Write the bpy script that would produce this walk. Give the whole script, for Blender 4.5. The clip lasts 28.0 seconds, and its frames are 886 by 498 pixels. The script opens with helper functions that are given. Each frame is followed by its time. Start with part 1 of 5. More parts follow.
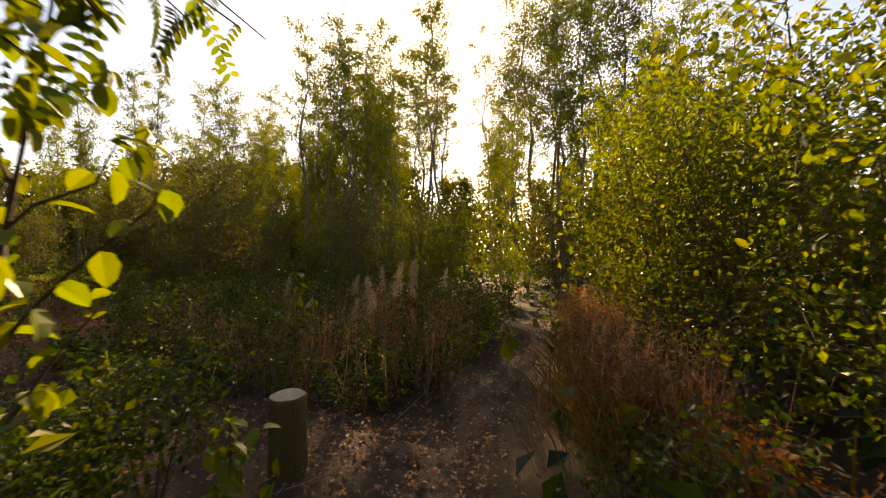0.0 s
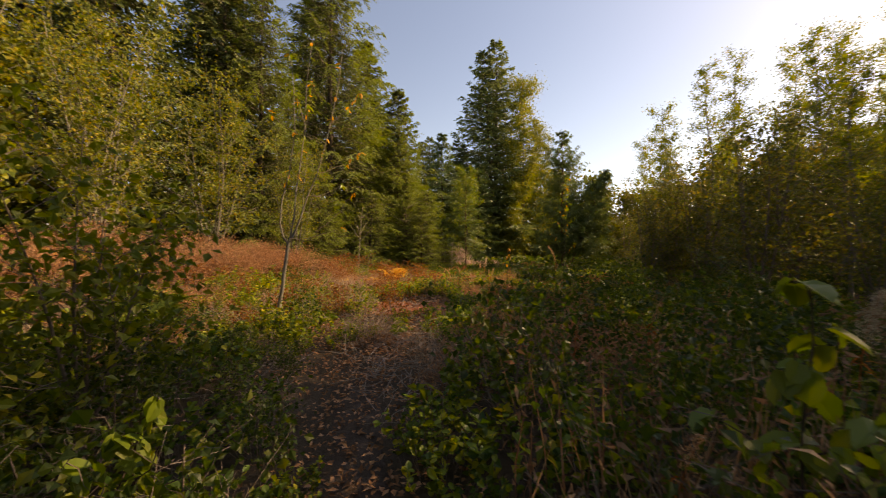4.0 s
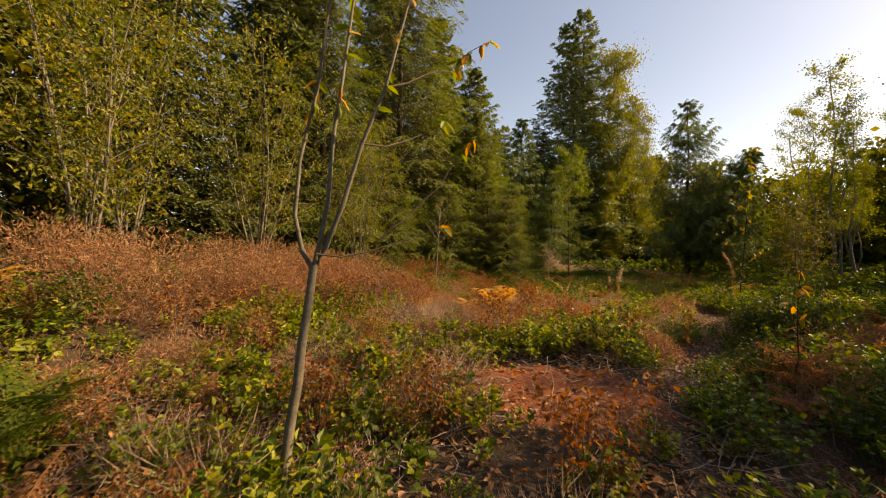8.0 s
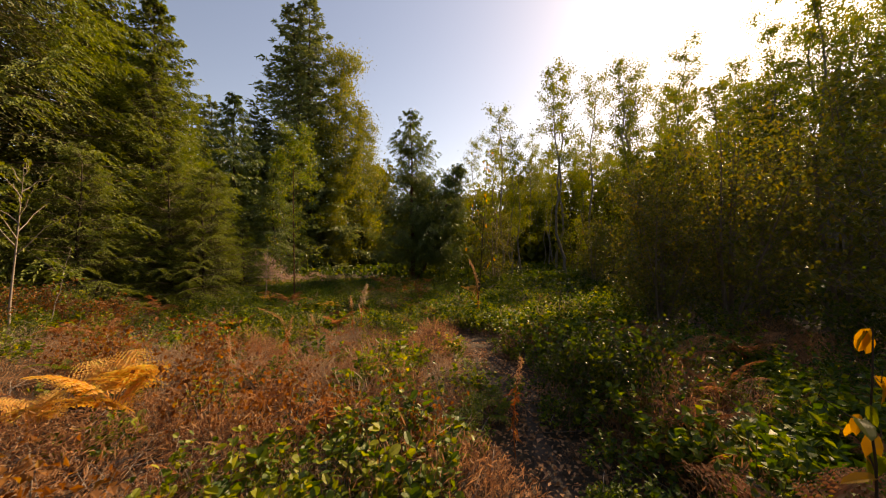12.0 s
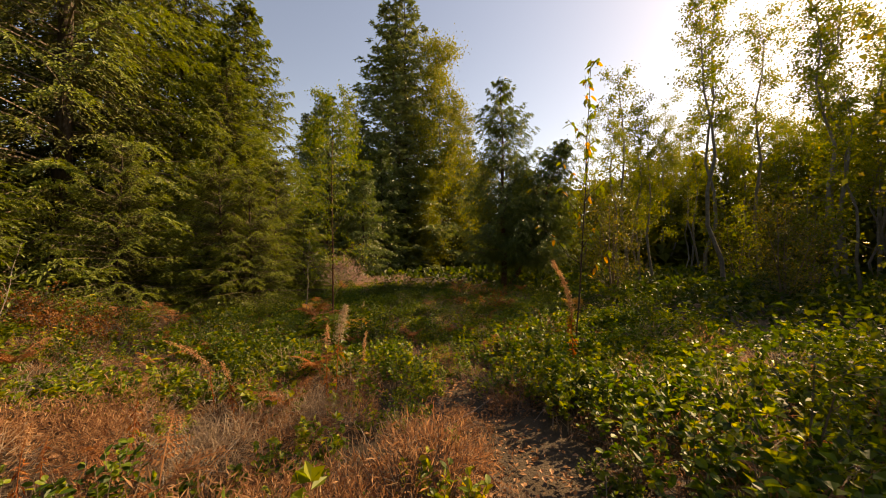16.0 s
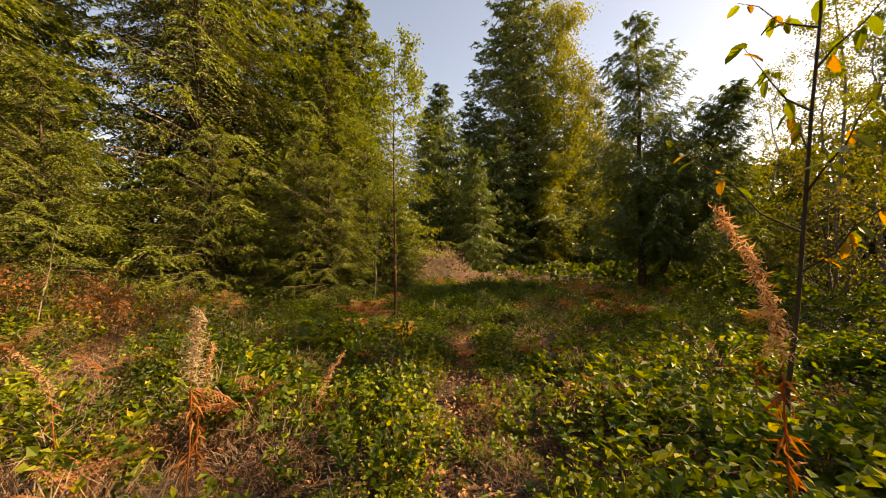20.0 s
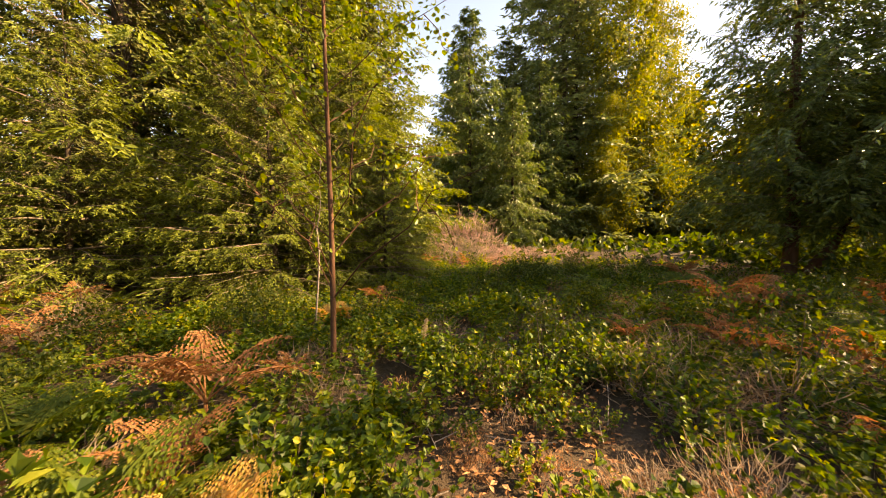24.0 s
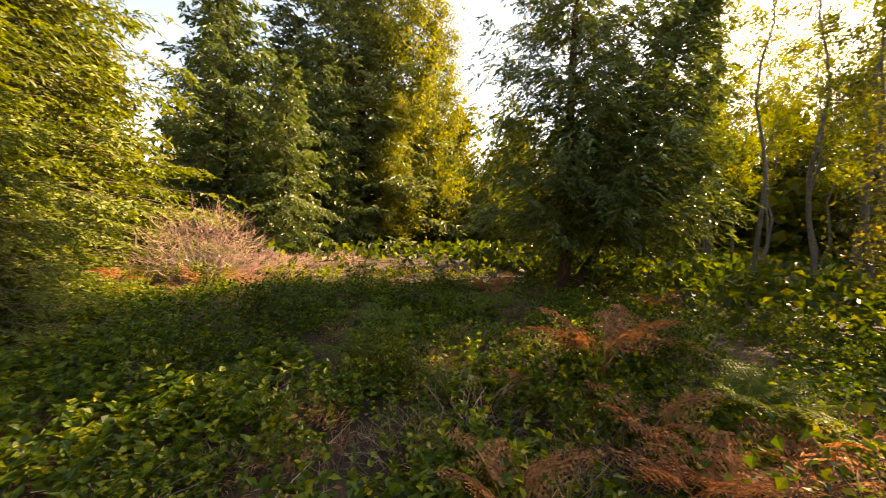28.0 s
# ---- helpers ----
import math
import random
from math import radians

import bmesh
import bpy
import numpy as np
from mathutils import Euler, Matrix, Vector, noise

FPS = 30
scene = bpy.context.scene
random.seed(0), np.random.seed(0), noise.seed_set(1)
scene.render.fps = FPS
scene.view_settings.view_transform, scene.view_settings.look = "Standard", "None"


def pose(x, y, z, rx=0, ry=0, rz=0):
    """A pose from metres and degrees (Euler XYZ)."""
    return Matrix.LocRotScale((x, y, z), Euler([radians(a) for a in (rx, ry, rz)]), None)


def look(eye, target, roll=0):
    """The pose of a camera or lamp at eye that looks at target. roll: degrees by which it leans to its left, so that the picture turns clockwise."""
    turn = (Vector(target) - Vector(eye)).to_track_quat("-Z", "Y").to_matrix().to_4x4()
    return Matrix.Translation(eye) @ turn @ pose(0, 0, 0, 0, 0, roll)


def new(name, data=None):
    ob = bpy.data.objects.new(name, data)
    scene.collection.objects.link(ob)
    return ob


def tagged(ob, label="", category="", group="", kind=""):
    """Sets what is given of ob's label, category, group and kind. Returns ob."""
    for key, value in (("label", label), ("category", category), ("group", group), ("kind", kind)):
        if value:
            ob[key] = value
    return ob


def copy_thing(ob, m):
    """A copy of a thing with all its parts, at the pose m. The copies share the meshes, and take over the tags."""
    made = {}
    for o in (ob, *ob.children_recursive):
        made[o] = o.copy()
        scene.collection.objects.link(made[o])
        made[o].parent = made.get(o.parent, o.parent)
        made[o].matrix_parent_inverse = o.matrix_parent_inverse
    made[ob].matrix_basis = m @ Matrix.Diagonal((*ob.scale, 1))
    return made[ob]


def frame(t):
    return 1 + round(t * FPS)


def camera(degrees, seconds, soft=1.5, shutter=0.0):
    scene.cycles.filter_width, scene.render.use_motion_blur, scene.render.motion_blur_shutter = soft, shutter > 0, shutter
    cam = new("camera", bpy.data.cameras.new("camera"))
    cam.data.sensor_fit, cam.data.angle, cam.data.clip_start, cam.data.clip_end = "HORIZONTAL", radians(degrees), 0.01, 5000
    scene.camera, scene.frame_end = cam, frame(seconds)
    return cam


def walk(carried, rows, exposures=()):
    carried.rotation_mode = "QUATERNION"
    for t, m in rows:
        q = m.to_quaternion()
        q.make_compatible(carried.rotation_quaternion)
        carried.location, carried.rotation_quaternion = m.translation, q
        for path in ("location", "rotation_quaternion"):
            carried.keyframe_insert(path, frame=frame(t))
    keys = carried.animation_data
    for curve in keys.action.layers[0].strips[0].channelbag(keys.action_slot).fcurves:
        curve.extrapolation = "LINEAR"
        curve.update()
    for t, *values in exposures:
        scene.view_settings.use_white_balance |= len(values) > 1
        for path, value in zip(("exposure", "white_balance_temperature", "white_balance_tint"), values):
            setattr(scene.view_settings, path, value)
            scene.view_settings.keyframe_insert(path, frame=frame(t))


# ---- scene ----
cam = camera(100.6, 28.0, 1.0, 0.2)
PATH = [
    (0, (-1.449, -2.395, 1.402), (0.474, -1.847, 1.419), 0.0),
    (0.5, (-0.559, -2.101, 1.327), (1.372, -1.582, 1.347), 0.0),
    (1, (0.291, -1.839, 1.268), (2.257, -1.471, 1.274), -0.2),
    (1.5, (1.033, -1.689, 1.258), (3.009, -1.383, 1.267), -0.4),
    (2, (1.439, -1.536, 1.183), (3.415, -1.225, 1.204), -0.3),
    (2.5, (1.585, -1.231, 1.162), (3.462, -0.54, 1.184), -0.5),
    (3, (1.595, -0.952, 1.209), (2.898, 0.565, 1.235), -0.4),
    (3.5, (1.561, -0.812, 1.245), (1.983, 1.143, 1.283), 0.1),
    (4, (1.487, -0.598, 1.219), (1.335, 1.396, 1.25), 0.2),
    (4.5, (1.346, -0.269, 1.297), (0.891, 1.678, 1.32), 0.5),
    (6.5, (0.482, 2.053, 1.452), (-0.056, 3.979, 1.47), 0.6),
    (7, (0.288, 2.522, 1.545), (-0.255, 4.447, 1.564), 0.7),
    (7.5, (0.012, 2.954, 1.492), (-0.531, 4.879, 1.505), 0.9),
    (8, (-0.253, 3.463, 1.521), (-0.75, 5.4, 1.54), 0.7),
    (8.5, (-0.408, 4.01, 1.599), (-0.777, 5.975, 1.623), 0.5),
    (9, (-0.592, 4.499, 1.549), (-0.769, 6.491, 1.577), 0.5),
    (9.5, (-0.805, 4.885, 1.53), (-0.903, 6.882, 1.569), 0.2),
    (10, (-0.739, 5.307, 1.545), (-0.669, 7.306, 1.573), -0.3),
    (10.5, (-0.523, 5.814, 1.528), (0.043, 7.732, 1.554), -0.4),
    (11, (-0.306, 6.522, 1.507), (0.55, 8.329, 1.533), -0.5),
    (11.5, (-0.168, 7.158, 1.458), (0.717, 8.951, 1.496), -0.9),
    (12, (0.127, 7.427, 1.696), (1.013, 9.22, 1.74), -0.6),
    (12.5, (0.47, 7.475, 1.786), (1.331, 9.28, 1.819), -1.3),
    (14.5, (1.921, 9.449, 1.578), (2.694, 11.293, 1.614), -0.9),
    (15, (2.29, 9.978, 1.631), (2.819, 11.906, 1.681), -1.0),
    (15.5, (2.49, 10.462, 1.615), (2.852, 12.428, 1.665), -0.6),
    (16, (2.593, 10.827, 1.644), (2.909, 12.801, 1.703), -0.5),
    (16.5, (2.757, 11.108, 1.638), (2.966, 13.096, 1.698), -0.6),
    (17, (2.903, 11.314, 1.66), (3.031, 13.308, 1.729), -0.6),
    (17.5, (3.043, 11.585, 1.549), (3.163, 13.581, 1.607), -0.5),
    (18, (3.27, 12.112, 1.476), (3.376, 14.109, 1.521), -0.7),
    (18.5, (3.601, 12.548, 1.462), (3.621, 14.547, 1.52), -0.7),
    (19, (3.801, 12.834, 1.488), (3.615, 14.825, 1.553), -0.4),
    (19.5, (3.819, 13.132, 1.458), (3.53, 15.11, 1.513), -0.2),
    (20, (3.874, 13.486, 1.401), (3.485, 15.447, 1.455), -0.3),
    (20.5, (3.952, 13.85, 1.333), (3.513, 15.801, 1.375), -0.2),
    (21, (3.823, 14.367, 1.22), (3.368, 16.314, 1.254), -0.1),
    (21.5, (3.592, 15.107, 1.14), (3.159, 17.059, 1.158), 0.0),
    (22, (3.41, 15.931, 1.146), (3.019, 17.892, 1.167), -0.2),
    (22.5, (3.3, 16.706, 1.154), (2.922, 18.67, 1.17), -0.2),
    (24.5, (3.226, 18.918, 1.446), (2.612, 20.817, 1.328), -0.3),
    (25, (3.227, 19.497, 1.526), (2.607, 21.395, 1.406), -0.3),
    (25.5, (3.128, 19.993, 1.44), (2.506, 21.89, 1.322), -0.2),
    (26, (3.025, 20.432, 1.424), (2.417, 22.334, 1.312), -0.3),
    (26.5, (3.03, 20.861, 1.397), (2.536, 22.795, 1.287), -0.2),
    (27, (3.129, 21.184, 1.394), (2.883, 23.166, 1.299), 0.2),
    (27.5, (3.262, 21.37, 1.359), (3.456, 23.358, 1.275), 1.0),
    (28, (3.327, 21.424, 1.367), (3.884, 23.343, 1.299), 1.8),
]
walk(cam, [(t, look(eye, target, roll)) for t, eye, target, roll in PATH], ((0, 1.45, 9300, 20), (2, 1.7, 9500, 20), (3, 1.25, 8700, 22), (4, 1.22, 8800, 22), (8, 1.15, 9200, 20), (12, 0.97, 8800, 22), (16, 1.15, 9500, 21), (20, 1.62, 10200, 21), (22.5, 2.07, 10600, 22), (25, 2.45, 9900, 22), (26, 2.4, 10100, 22), (28, 2.45, 9400, 22)))

# ---- world and sun ----
SUN_AZ, SUN_EL = 71.0, 31.4          # degrees clockwise from +Y, and above the horizon
world = bpy.data.worlds.new("sky")
scene.world = world
world.use_nodes = True
wn, wl = world.node_tree.nodes, world.node_tree.links
sky = wn.new("ShaderNodeTexSky")
sky.sky_type = "NISHITA"
sky.sun_disc = False
sky.sun_elevation = radians(SUN_EL)
sky.sun_rotation = radians(SUN_AZ)
sky.air_density, sky.dust_density, sky.ozone_density = 1.0, 0.8, 1.0
wl.new(sky.outputs["Color"], wn["Background"].inputs["Color"])
wn["Background"].inputs["Strength"].default_value = 0.10
sun_dir = Vector((math.sin(radians(SUN_AZ)) * math.cos(radians(SUN_EL)), math.cos(radians(SUN_AZ)) * math.cos(radians(SUN_EL)), math.sin(radians(SUN_EL))))
sun = new("sun", bpy.data.lights.new("sun", "SUN"))
sun.data.energy, sun.data.angle, sun.data.color = 5.0, radians(0.5), (1.0, 0.82, 0.56)
sun.matrix_world = look(sun_dir * 50, (0, 0, 0))


# ---- materials ----
def shader(name):
    m = bpy.data.materials.new(name)
    m.use_nodes = True
    m.node_tree.nodes.clear()
    return m, m.node_tree.nodes, m.node_tree.links


def ramp_of(n, stops):
    r = n.new("ShaderNodeValToRGB")
    els = r.color_ramp.elements
    while len(els) < len(stops):
        els.new(0.5)
    for e, (p, c) in zip(els, stops):
        e.position, e.color = p, (*c, 1)
    return r


def leaf_material(name, stops, through_=0.45, gloss=0.35, rough=0.45, scale=40.0):
    """Thin leaf: diffuse and translucent, with a waxy coat; colour varies from leaf to leaf and in blotches."""
    m, n, l = shader(name)
    out = n.new("ShaderNodeOutputMaterial")
    geo = n.new("ShaderNodeNewGeometry")
    info = n.new("ShaderNodeObjectInfo")
    tex = n.new("ShaderNodeTexNoise")
    tc = n.new("ShaderNodeTexCoord")
    l.new(tc.outputs["Object"], tex.inputs["Vector"])
    tex.inputs["Scale"].default_value = scale
    tex.inputs["Detail"].default_value = 2
    add = n.new("ShaderNodeMath")
    add.operation = "MULTIPLY_ADD"
    l.new(geo.outputs["Random Per Island"], add.inputs[0])
    add.inputs[1].default_value = 0.72
    a2 = n.new("ShaderNodeMath")
    a2.operation = "MULTIPLY_ADD"
    l.new(tex.outputs["Fac"], a2.inputs[0])
    a2.inputs[1].default_value = 0.22
    a3 = n.new("ShaderNodeMath")
    a3.operation = "MULTIPLY"
    l.new(info.outputs["Random"], a3.inputs[0])
    a3.inputs[1].default_value = 0.06
    l.new(a3.outputs[0], a2.inputs[2])
    l.new(a2.outputs[0], add.inputs[2])
    r = ramp_of(n, [(a, (c[0] * 1.02, c[1] * 1.0, c[2] * 0.75)) for a, c in stops])
    l.new(add.outputs[0], r.inputs["Fac"])
    p = n.new("ShaderNodeBsdfPrincipled")
    l.new(r.outputs["Color"], p.inputs["Base Color"])
    p.inputs["Roughness"].default_value = rough
    p.inputs["Specular IOR Level"].default_value = gloss
    tr = n.new("ShaderNodeBsdfTranslucent")
    hs = n.new("ShaderNodeHueSaturation")
    hs.inputs["Saturation"].default_value = 1.15
    hs.inputs["Value"].default_value = 1.5
    hs.inputs["Hue"].default_value = 0.49
    l.new(r.outputs["Color"], hs.inputs["Color"])
    l.new(hs.outputs["Color"], tr.inputs["Color"])
    mix = n.new("ShaderNodeMixShader")
    mix.inputs[0].default_value = through_
    l.new(p.outputs[0], mix.inputs[1])
    l.new(tr.outputs[0], mix.inputs[2])
    l.new(mix.outputs[0], out.inputs["Surface"])
    return m


def solid_material(name, stops, scale=6.0, fine=60.0, rough=0.85, bump=0.4, stretch=(1, 1, 1), spec=0.25):
    """Bark, soil or wood: two scales of noise for colour, fine relief."""
    m, n, l = shader(name)
    out = n.new("ShaderNodeOutputMaterial")
    tc = n.new("ShaderNodeTexCoord")
    mp = n.new("ShaderNodeMapping")
    mp.inputs["Scale"].default_value = stretch
    l.new(tc.outputs["Object"], mp.inputs["Vector"])
    t1, t2 = n.new("ShaderNodeTexNoise"), n.new("ShaderNodeTexNoise")
    for t, s, d in ((t1, scale, 4), (t2, fine, 5)):
        t.inputs["Scale"].default_value = s
        t.inputs["Detail"].default_value = d
        t.inputs["Roughness"].default_value = 0.65
        l.new(mp.outputs[0], t.inputs["Vector"])
    mx = n.new("ShaderNodeMath")
    mx.operation = "MULTIPLY_ADD"
    l.new(t1.outputs["Fac"], mx.inputs[0])
    mx.inputs[1].default_value = 0.6
    h = n.new("ShaderNodeMath")
    h.operation = "MULTIPLY"
    l.new(t2.outputs["Fac"], h.inputs[0])
    h.inputs[1].default_value = 0.45
    l.new(h.outputs[0], mx.inputs[2])
    r = ramp_of(n, stops)
    l.new(mx.outputs[0], r.inputs["Fac"])
    p = n.new("ShaderNodeBsdfPrincipled")
    p.inputs["Roughness"].default_value = rough
    p.inputs["Specular IOR Level"].default_value = spec
    l.new(r.outputs["Color"], p.inputs["Base Color"])
    b = n.new("ShaderNodeBump")
    b.inputs["Strength"].default_value = bump
    b.inputs["Distance"].default_value = 0.02
    l.new(t2.outputs["Fac"], b.inputs["Height"])
    l.new(b.outputs[0], p.inputs["Normal"])
    l.new(p.outputs[0], out.inputs["Surface"])
    return m


G = leaf_material
M_salal = G("salal leaf", [(0.0, (0.012, 0.034, 0.007)), (0.45, (0.055, 0.108, 0.013)), (0.78, (0.15, 0.205, 0.018)), (0.93, (0.34, 0.30, 0.025)), (1.0, (0.34, 0.11, 0.02))], 0.42, 0.32, 0.5)
M_salal_sun = G("salal leaf yellowing", [(0.0, (0.022, 0.052, 0.009)), (0.45, (0.10, 0.150, 0.014)), (0.78, (0.25, 0.27, 0.02)), (0.93, (0.48, 0.37, 0.03)), (1.0, (0.44, 0.13, 0.02))], 0.44, 0.32, 0.5)
M_rust = G("rusty leaf", [(0.0, (0.09, 0.040, 0.020)), (0.5, (0.19, 0.085, 0.038)), (0.8, (0.29, 0.14, 0.055)), (1.0, (0.28, 0.22, 0.06))], 0.4, 0.2, 0.7)
M_spruce = G("spruce needle", [(0.0, (0.056, 0.088, 0.018)), (0.5, (0.125, 0.162, 0.030)), (0.85, (0.175, 0.205, 0.040)), (1.0, (0.22, 0.17, 0.06))], 0.34, 0.3, 0.55, 1.2)
# browner old needles, also darkened to stand in for shade inside the crown
M_shaded_old_needle = G("older needle with crown shade", [(0.0, (0.022, 0.034, 0.012)), (0.5, (0.060, 0.075, 0.022)), (0.85, (0.10, 0.095, 0.035)), (1.0, (0.14, 0.08, 0.04))], 0.22, 0.25, 0.6, 1.2)
M_fir = G("fir needle", [(0.0, (0.052, 0.080, 0.032)), (0.6, (0.130, 0.162, 0.060)), (1.0, (0.20, 0.22, 0.075))], 0.3, 0.35, 0.5, 1.2)
M_darkneedle = G("dark spruce needle", [(0.0, (0.03, 0.05, 0.02)), (0.6, (0.075, 0.10, 0.034)), (1.0, (0.14, 0.15, 0.05))], 0.28, 0.3, 0.5, 1.2)
M_cedar = G("cedar spray", [(0.0, (0.042, 0.074, 0.024)), (0.6, (0.102, 0.148, 0.044)), (0.95, (0.20, 0.23, 0.06)), (1.0, (0.30, 0.12, 0.04))], 0.30, 0.5, 0.4, 1.5)
M_birch = G("birch leaf", [(0.0, (0.075, 0.10, 0.018)), (0.5, (0.155, 0.175, 0.028)), (0.85, (0.245, 0.24, 0.038)), (1.0, (0.31, 0.24, 0.05))], 0.42, 0.3, 0.5, 8.0)
M_alder = G("alder leaf", [(0.0, (0.06, 0.105, 0.015)), (0.5, (0.12, 0.175, 0.02)), (0.85, (0.22, 0.25, 0.03)), (1.0, (0.34, 0.26, 0.03))], 0.45, 0.4, 0.42, 8.0)
M_aspen = G("aspen leaf", [(0.0, (0.055, 0.088, 0.014)), (0.45, (0.115, 0.15, 0.022)), (0.8, (0.20, 0.205, 0.028)), (1.0, (0.36, 0.25, 0.03))], 0.5, 0.3, 0.5, 8.0)
M_wood_far = G("woodland leaf", [(0.0, (0.045, 0.062, 0.012)), (0.5, (0.10, 0.11, 0.016)), (0.85, (0.18, 0.16, 0.018)), (1.0, (0.26, 0.18, 0.02))], 0.42, 0.2, 0.6, 3.0)
M_willow = G("willow leaf", [(0.0, (0.055, 0.085, 0.014)), (0.45, (0.125, 0.15, 0.02)), (0.8, (0.23, 0.21, 0.025)), (1.0, (0.42, 0.22, 0.03))], 0.45, 0.3, 0.5, 8.0)
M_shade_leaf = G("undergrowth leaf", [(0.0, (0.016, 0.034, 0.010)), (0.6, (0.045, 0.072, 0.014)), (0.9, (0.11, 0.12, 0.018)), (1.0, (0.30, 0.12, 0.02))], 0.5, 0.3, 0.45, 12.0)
M_thicket = G("thicket leaf", [(0.0, (0.044, 0.060, 0.020)), (0.5, (0.110, 0.122, 0.03)), (0.85, (0.22, 0.18, 0.04)), (1.0, (0.40, 0.17, 0.03))], 0.36, 0.3, 0.5, 12.0)
M_drystalk = G("dry brown stalk", [(0.0, (0.10, 0.055, 0.042)), (0.5, (0.21, 0.128, 0.095)), (0.85, (0.32, 0.22, 0.17)), (1.0, (0.40, 0.15, 0.05))], 0.3, 0.2, 0.7, 6.0)
M_orange_leaf = G("turning leaf", [(0.0, (0.40, 0.26, 0.02)), (0.5, (0.50, 0.28, 0.02)), (1.0, (0.48, 0.15, 0.02))], 0.5, 0.35, 0.45, 20.0)
M_fern = G("green bracken", [(0.0, (0.05, 0.085, 0.015)), (0.6, (0.10, 0.14, 0.02)), (1.0, (0.22, 0.22, 0.03))], 0.45, 0.25, 0.6, 10.0)
M_fern_gold = G("golden bracken", [(0.0, (0.46, 0.24, 0.09)), (0.5, (0.56, 0.35, 0.15)), (1.0, (0.48, 0.42, 0.13))], 0.45, 0.2, 0.7, 10.0)
M_fern_dead = G("dead bracken", [(0.0, (0.18, 0.080, 0.045)), (0.6, (0.33, 0.165, 0.10)), (1.0, (0.46, 0.27, 0.17))], 0.38, 0.15, 0.8, 10.0)
M_heather = G("spent heather", [(0.0, (0.10, 0.052, 0.036)), (0.45, (0.24, 0.132, 0.095)), (0.8, (0.40, 0.245, 0.18)), (1.0, (0.46, 0.34, 0.22))], 0.38, 0.1, 0.8, 4.0)
M_grass = G("dry grass", [(0.0, (0.15, 0.11, 0.10)), (0.5, (0.27, 0.205, 0.19)), (1.0, (0.39, 0.32, 0.31))], 0.35, 0.2, 0.7, 4.0)
M_grass_gold = G("golden grass", [(0.0, (0.14, 0.088, 0.03)), (0.6, (0.28, 0.185, 0.055)), (1.0, (0.32, 0.25, 0.07))], 0.4, 0.2, 0.7, 4.0)
M_litter = G("fallen leaf", [(0.0, (0.08, 0.042, 0.022)), (0.45, (0.24, 0.12, 0.07)), (0.8, (0.42, 0.24, 0.17)), (1.0, (0.52, 0.20, 0.07))], 0.15, 0.2, 0.75, 30.0)
M_red_stem = G("fireweed leaf", [(0.0, (0.15, 0.045, 0.022)), (0.5, (0.29, 0.105, 0.045)), (1.0, (0.40, 0.22, 0.10))], 0.45, 0.25, 0.6, 10.0)
M_plume = G("fireweed fluff", [(0.0, (0.24, 0.18, 0.15)), (0.5, (0.38, 0.31, 0.28)), (1.0, (0.55, 0.49, 0.47))], 0.45, 0.1, 0.9, 10.0)
M_pink = G("bleached bracken", [(0.0, (0.22, 0.14, 0.15)), (0.5, (0.33, 0.23, 0.26)), (1.0, (0.44, 0.34, 0.40))], 0.35, 0.1, 0.9, 6.0)
M_plume_red = G("fireweed seed husk", [(0.0, (0.32, 0.17, 0.11)), (0.5, (0.46, 0.29, 0.21)), (1.0, (0.60, 0.46, 0.38))], 0.4, 0.1, 0.9, 10.0)
M_twig = solid_material("twig bark", [(0.25, (0.07, 0.05, 0.035)), (0.6, (0.17, 0.13, 0.10)), (0.85, (0.27, 0.22, 0.18))], 3, 30)
M_deadtwig = solid_material("bleached twig", [(0.25, (0.14, 0.11, 0.09)), (0.6, (0.29, 0.24, 0.20)), (0.85, (0.42, 0.37, 0.32))], 3, 30)
M_darkbark = solid_material("dark bark", [(0.25, (0.025, 0.018, 0.013)), (0.6, (0.07, 0.05, 0.036)), (0.85, (0.13, 0.10, 0.075))], 3, 28, stretch=(1, 1, 0.25), bump=0.8)
M_redbark = solid_material("young red bark", [(0.25, (0.055, 0.026, 0.015)), (0.6, (0.115, 0.056, 0.033)), (0.85, (0.19, 0.115, 0.072))], 5, 60, stretch=(1, 1, 0.6))
M_greybark = solid_material("grey banded bark", [(0.25, (0.065, 0.058, 0.042)), (0.5, (0.135, 0.12, 0.09)), (0.8, (0.24, 0.215, 0.165))], 4, 45, stretch=(1, 1, 1.8))
M_aspenbark = solid_material("aspen bark", [(0.25, (0.06, 0.05, 0.038)), (0.55, (0.15, 0.13, 0.10)), (0.85, (0.30, 0.27, 0.21))], 3, 25, stretch=(1, 1, 1.5))
M_post = solid_material("weathered post side", [(0.25, (0.06, 0.05, 0.02)), (0.55, (0.15, 0.12, 0.05)), (0.85, (0.24, 0.20, 0.10))], 6, 70, stretch=(1, 1, 0.15), bump=0.7)
M_posttop = solid_material("weathered end grain", [(0.25, (0.16, 0.14, 0.11)), (0.6, (0.30, 0.27, 0.22)), (0.85, (0.42, 0.39, 0.33))], 20, 120, bump=0.6)
M_ground = solid_material("woodland soil", [(0.25, (0.022, 0.016, 0.010)), (0.5, (0.055, 0.038, 0.022)), (0.75, (0.10, 0.068, 0.040)), (0.9, (0.15, 0.11, 0.07))], 1.5, 45, bump=1.0)
M_path = solid_material("trodden path", [(0.25, (0.030, 0.020, 0.013)), (0.5, (0.066, 0.045, 0.031)), (0.8, (0.12, 0.085, 0.062)), (0.95, (0.21, 0.16, 0.125))], 2.5, 60, bump=1.0)
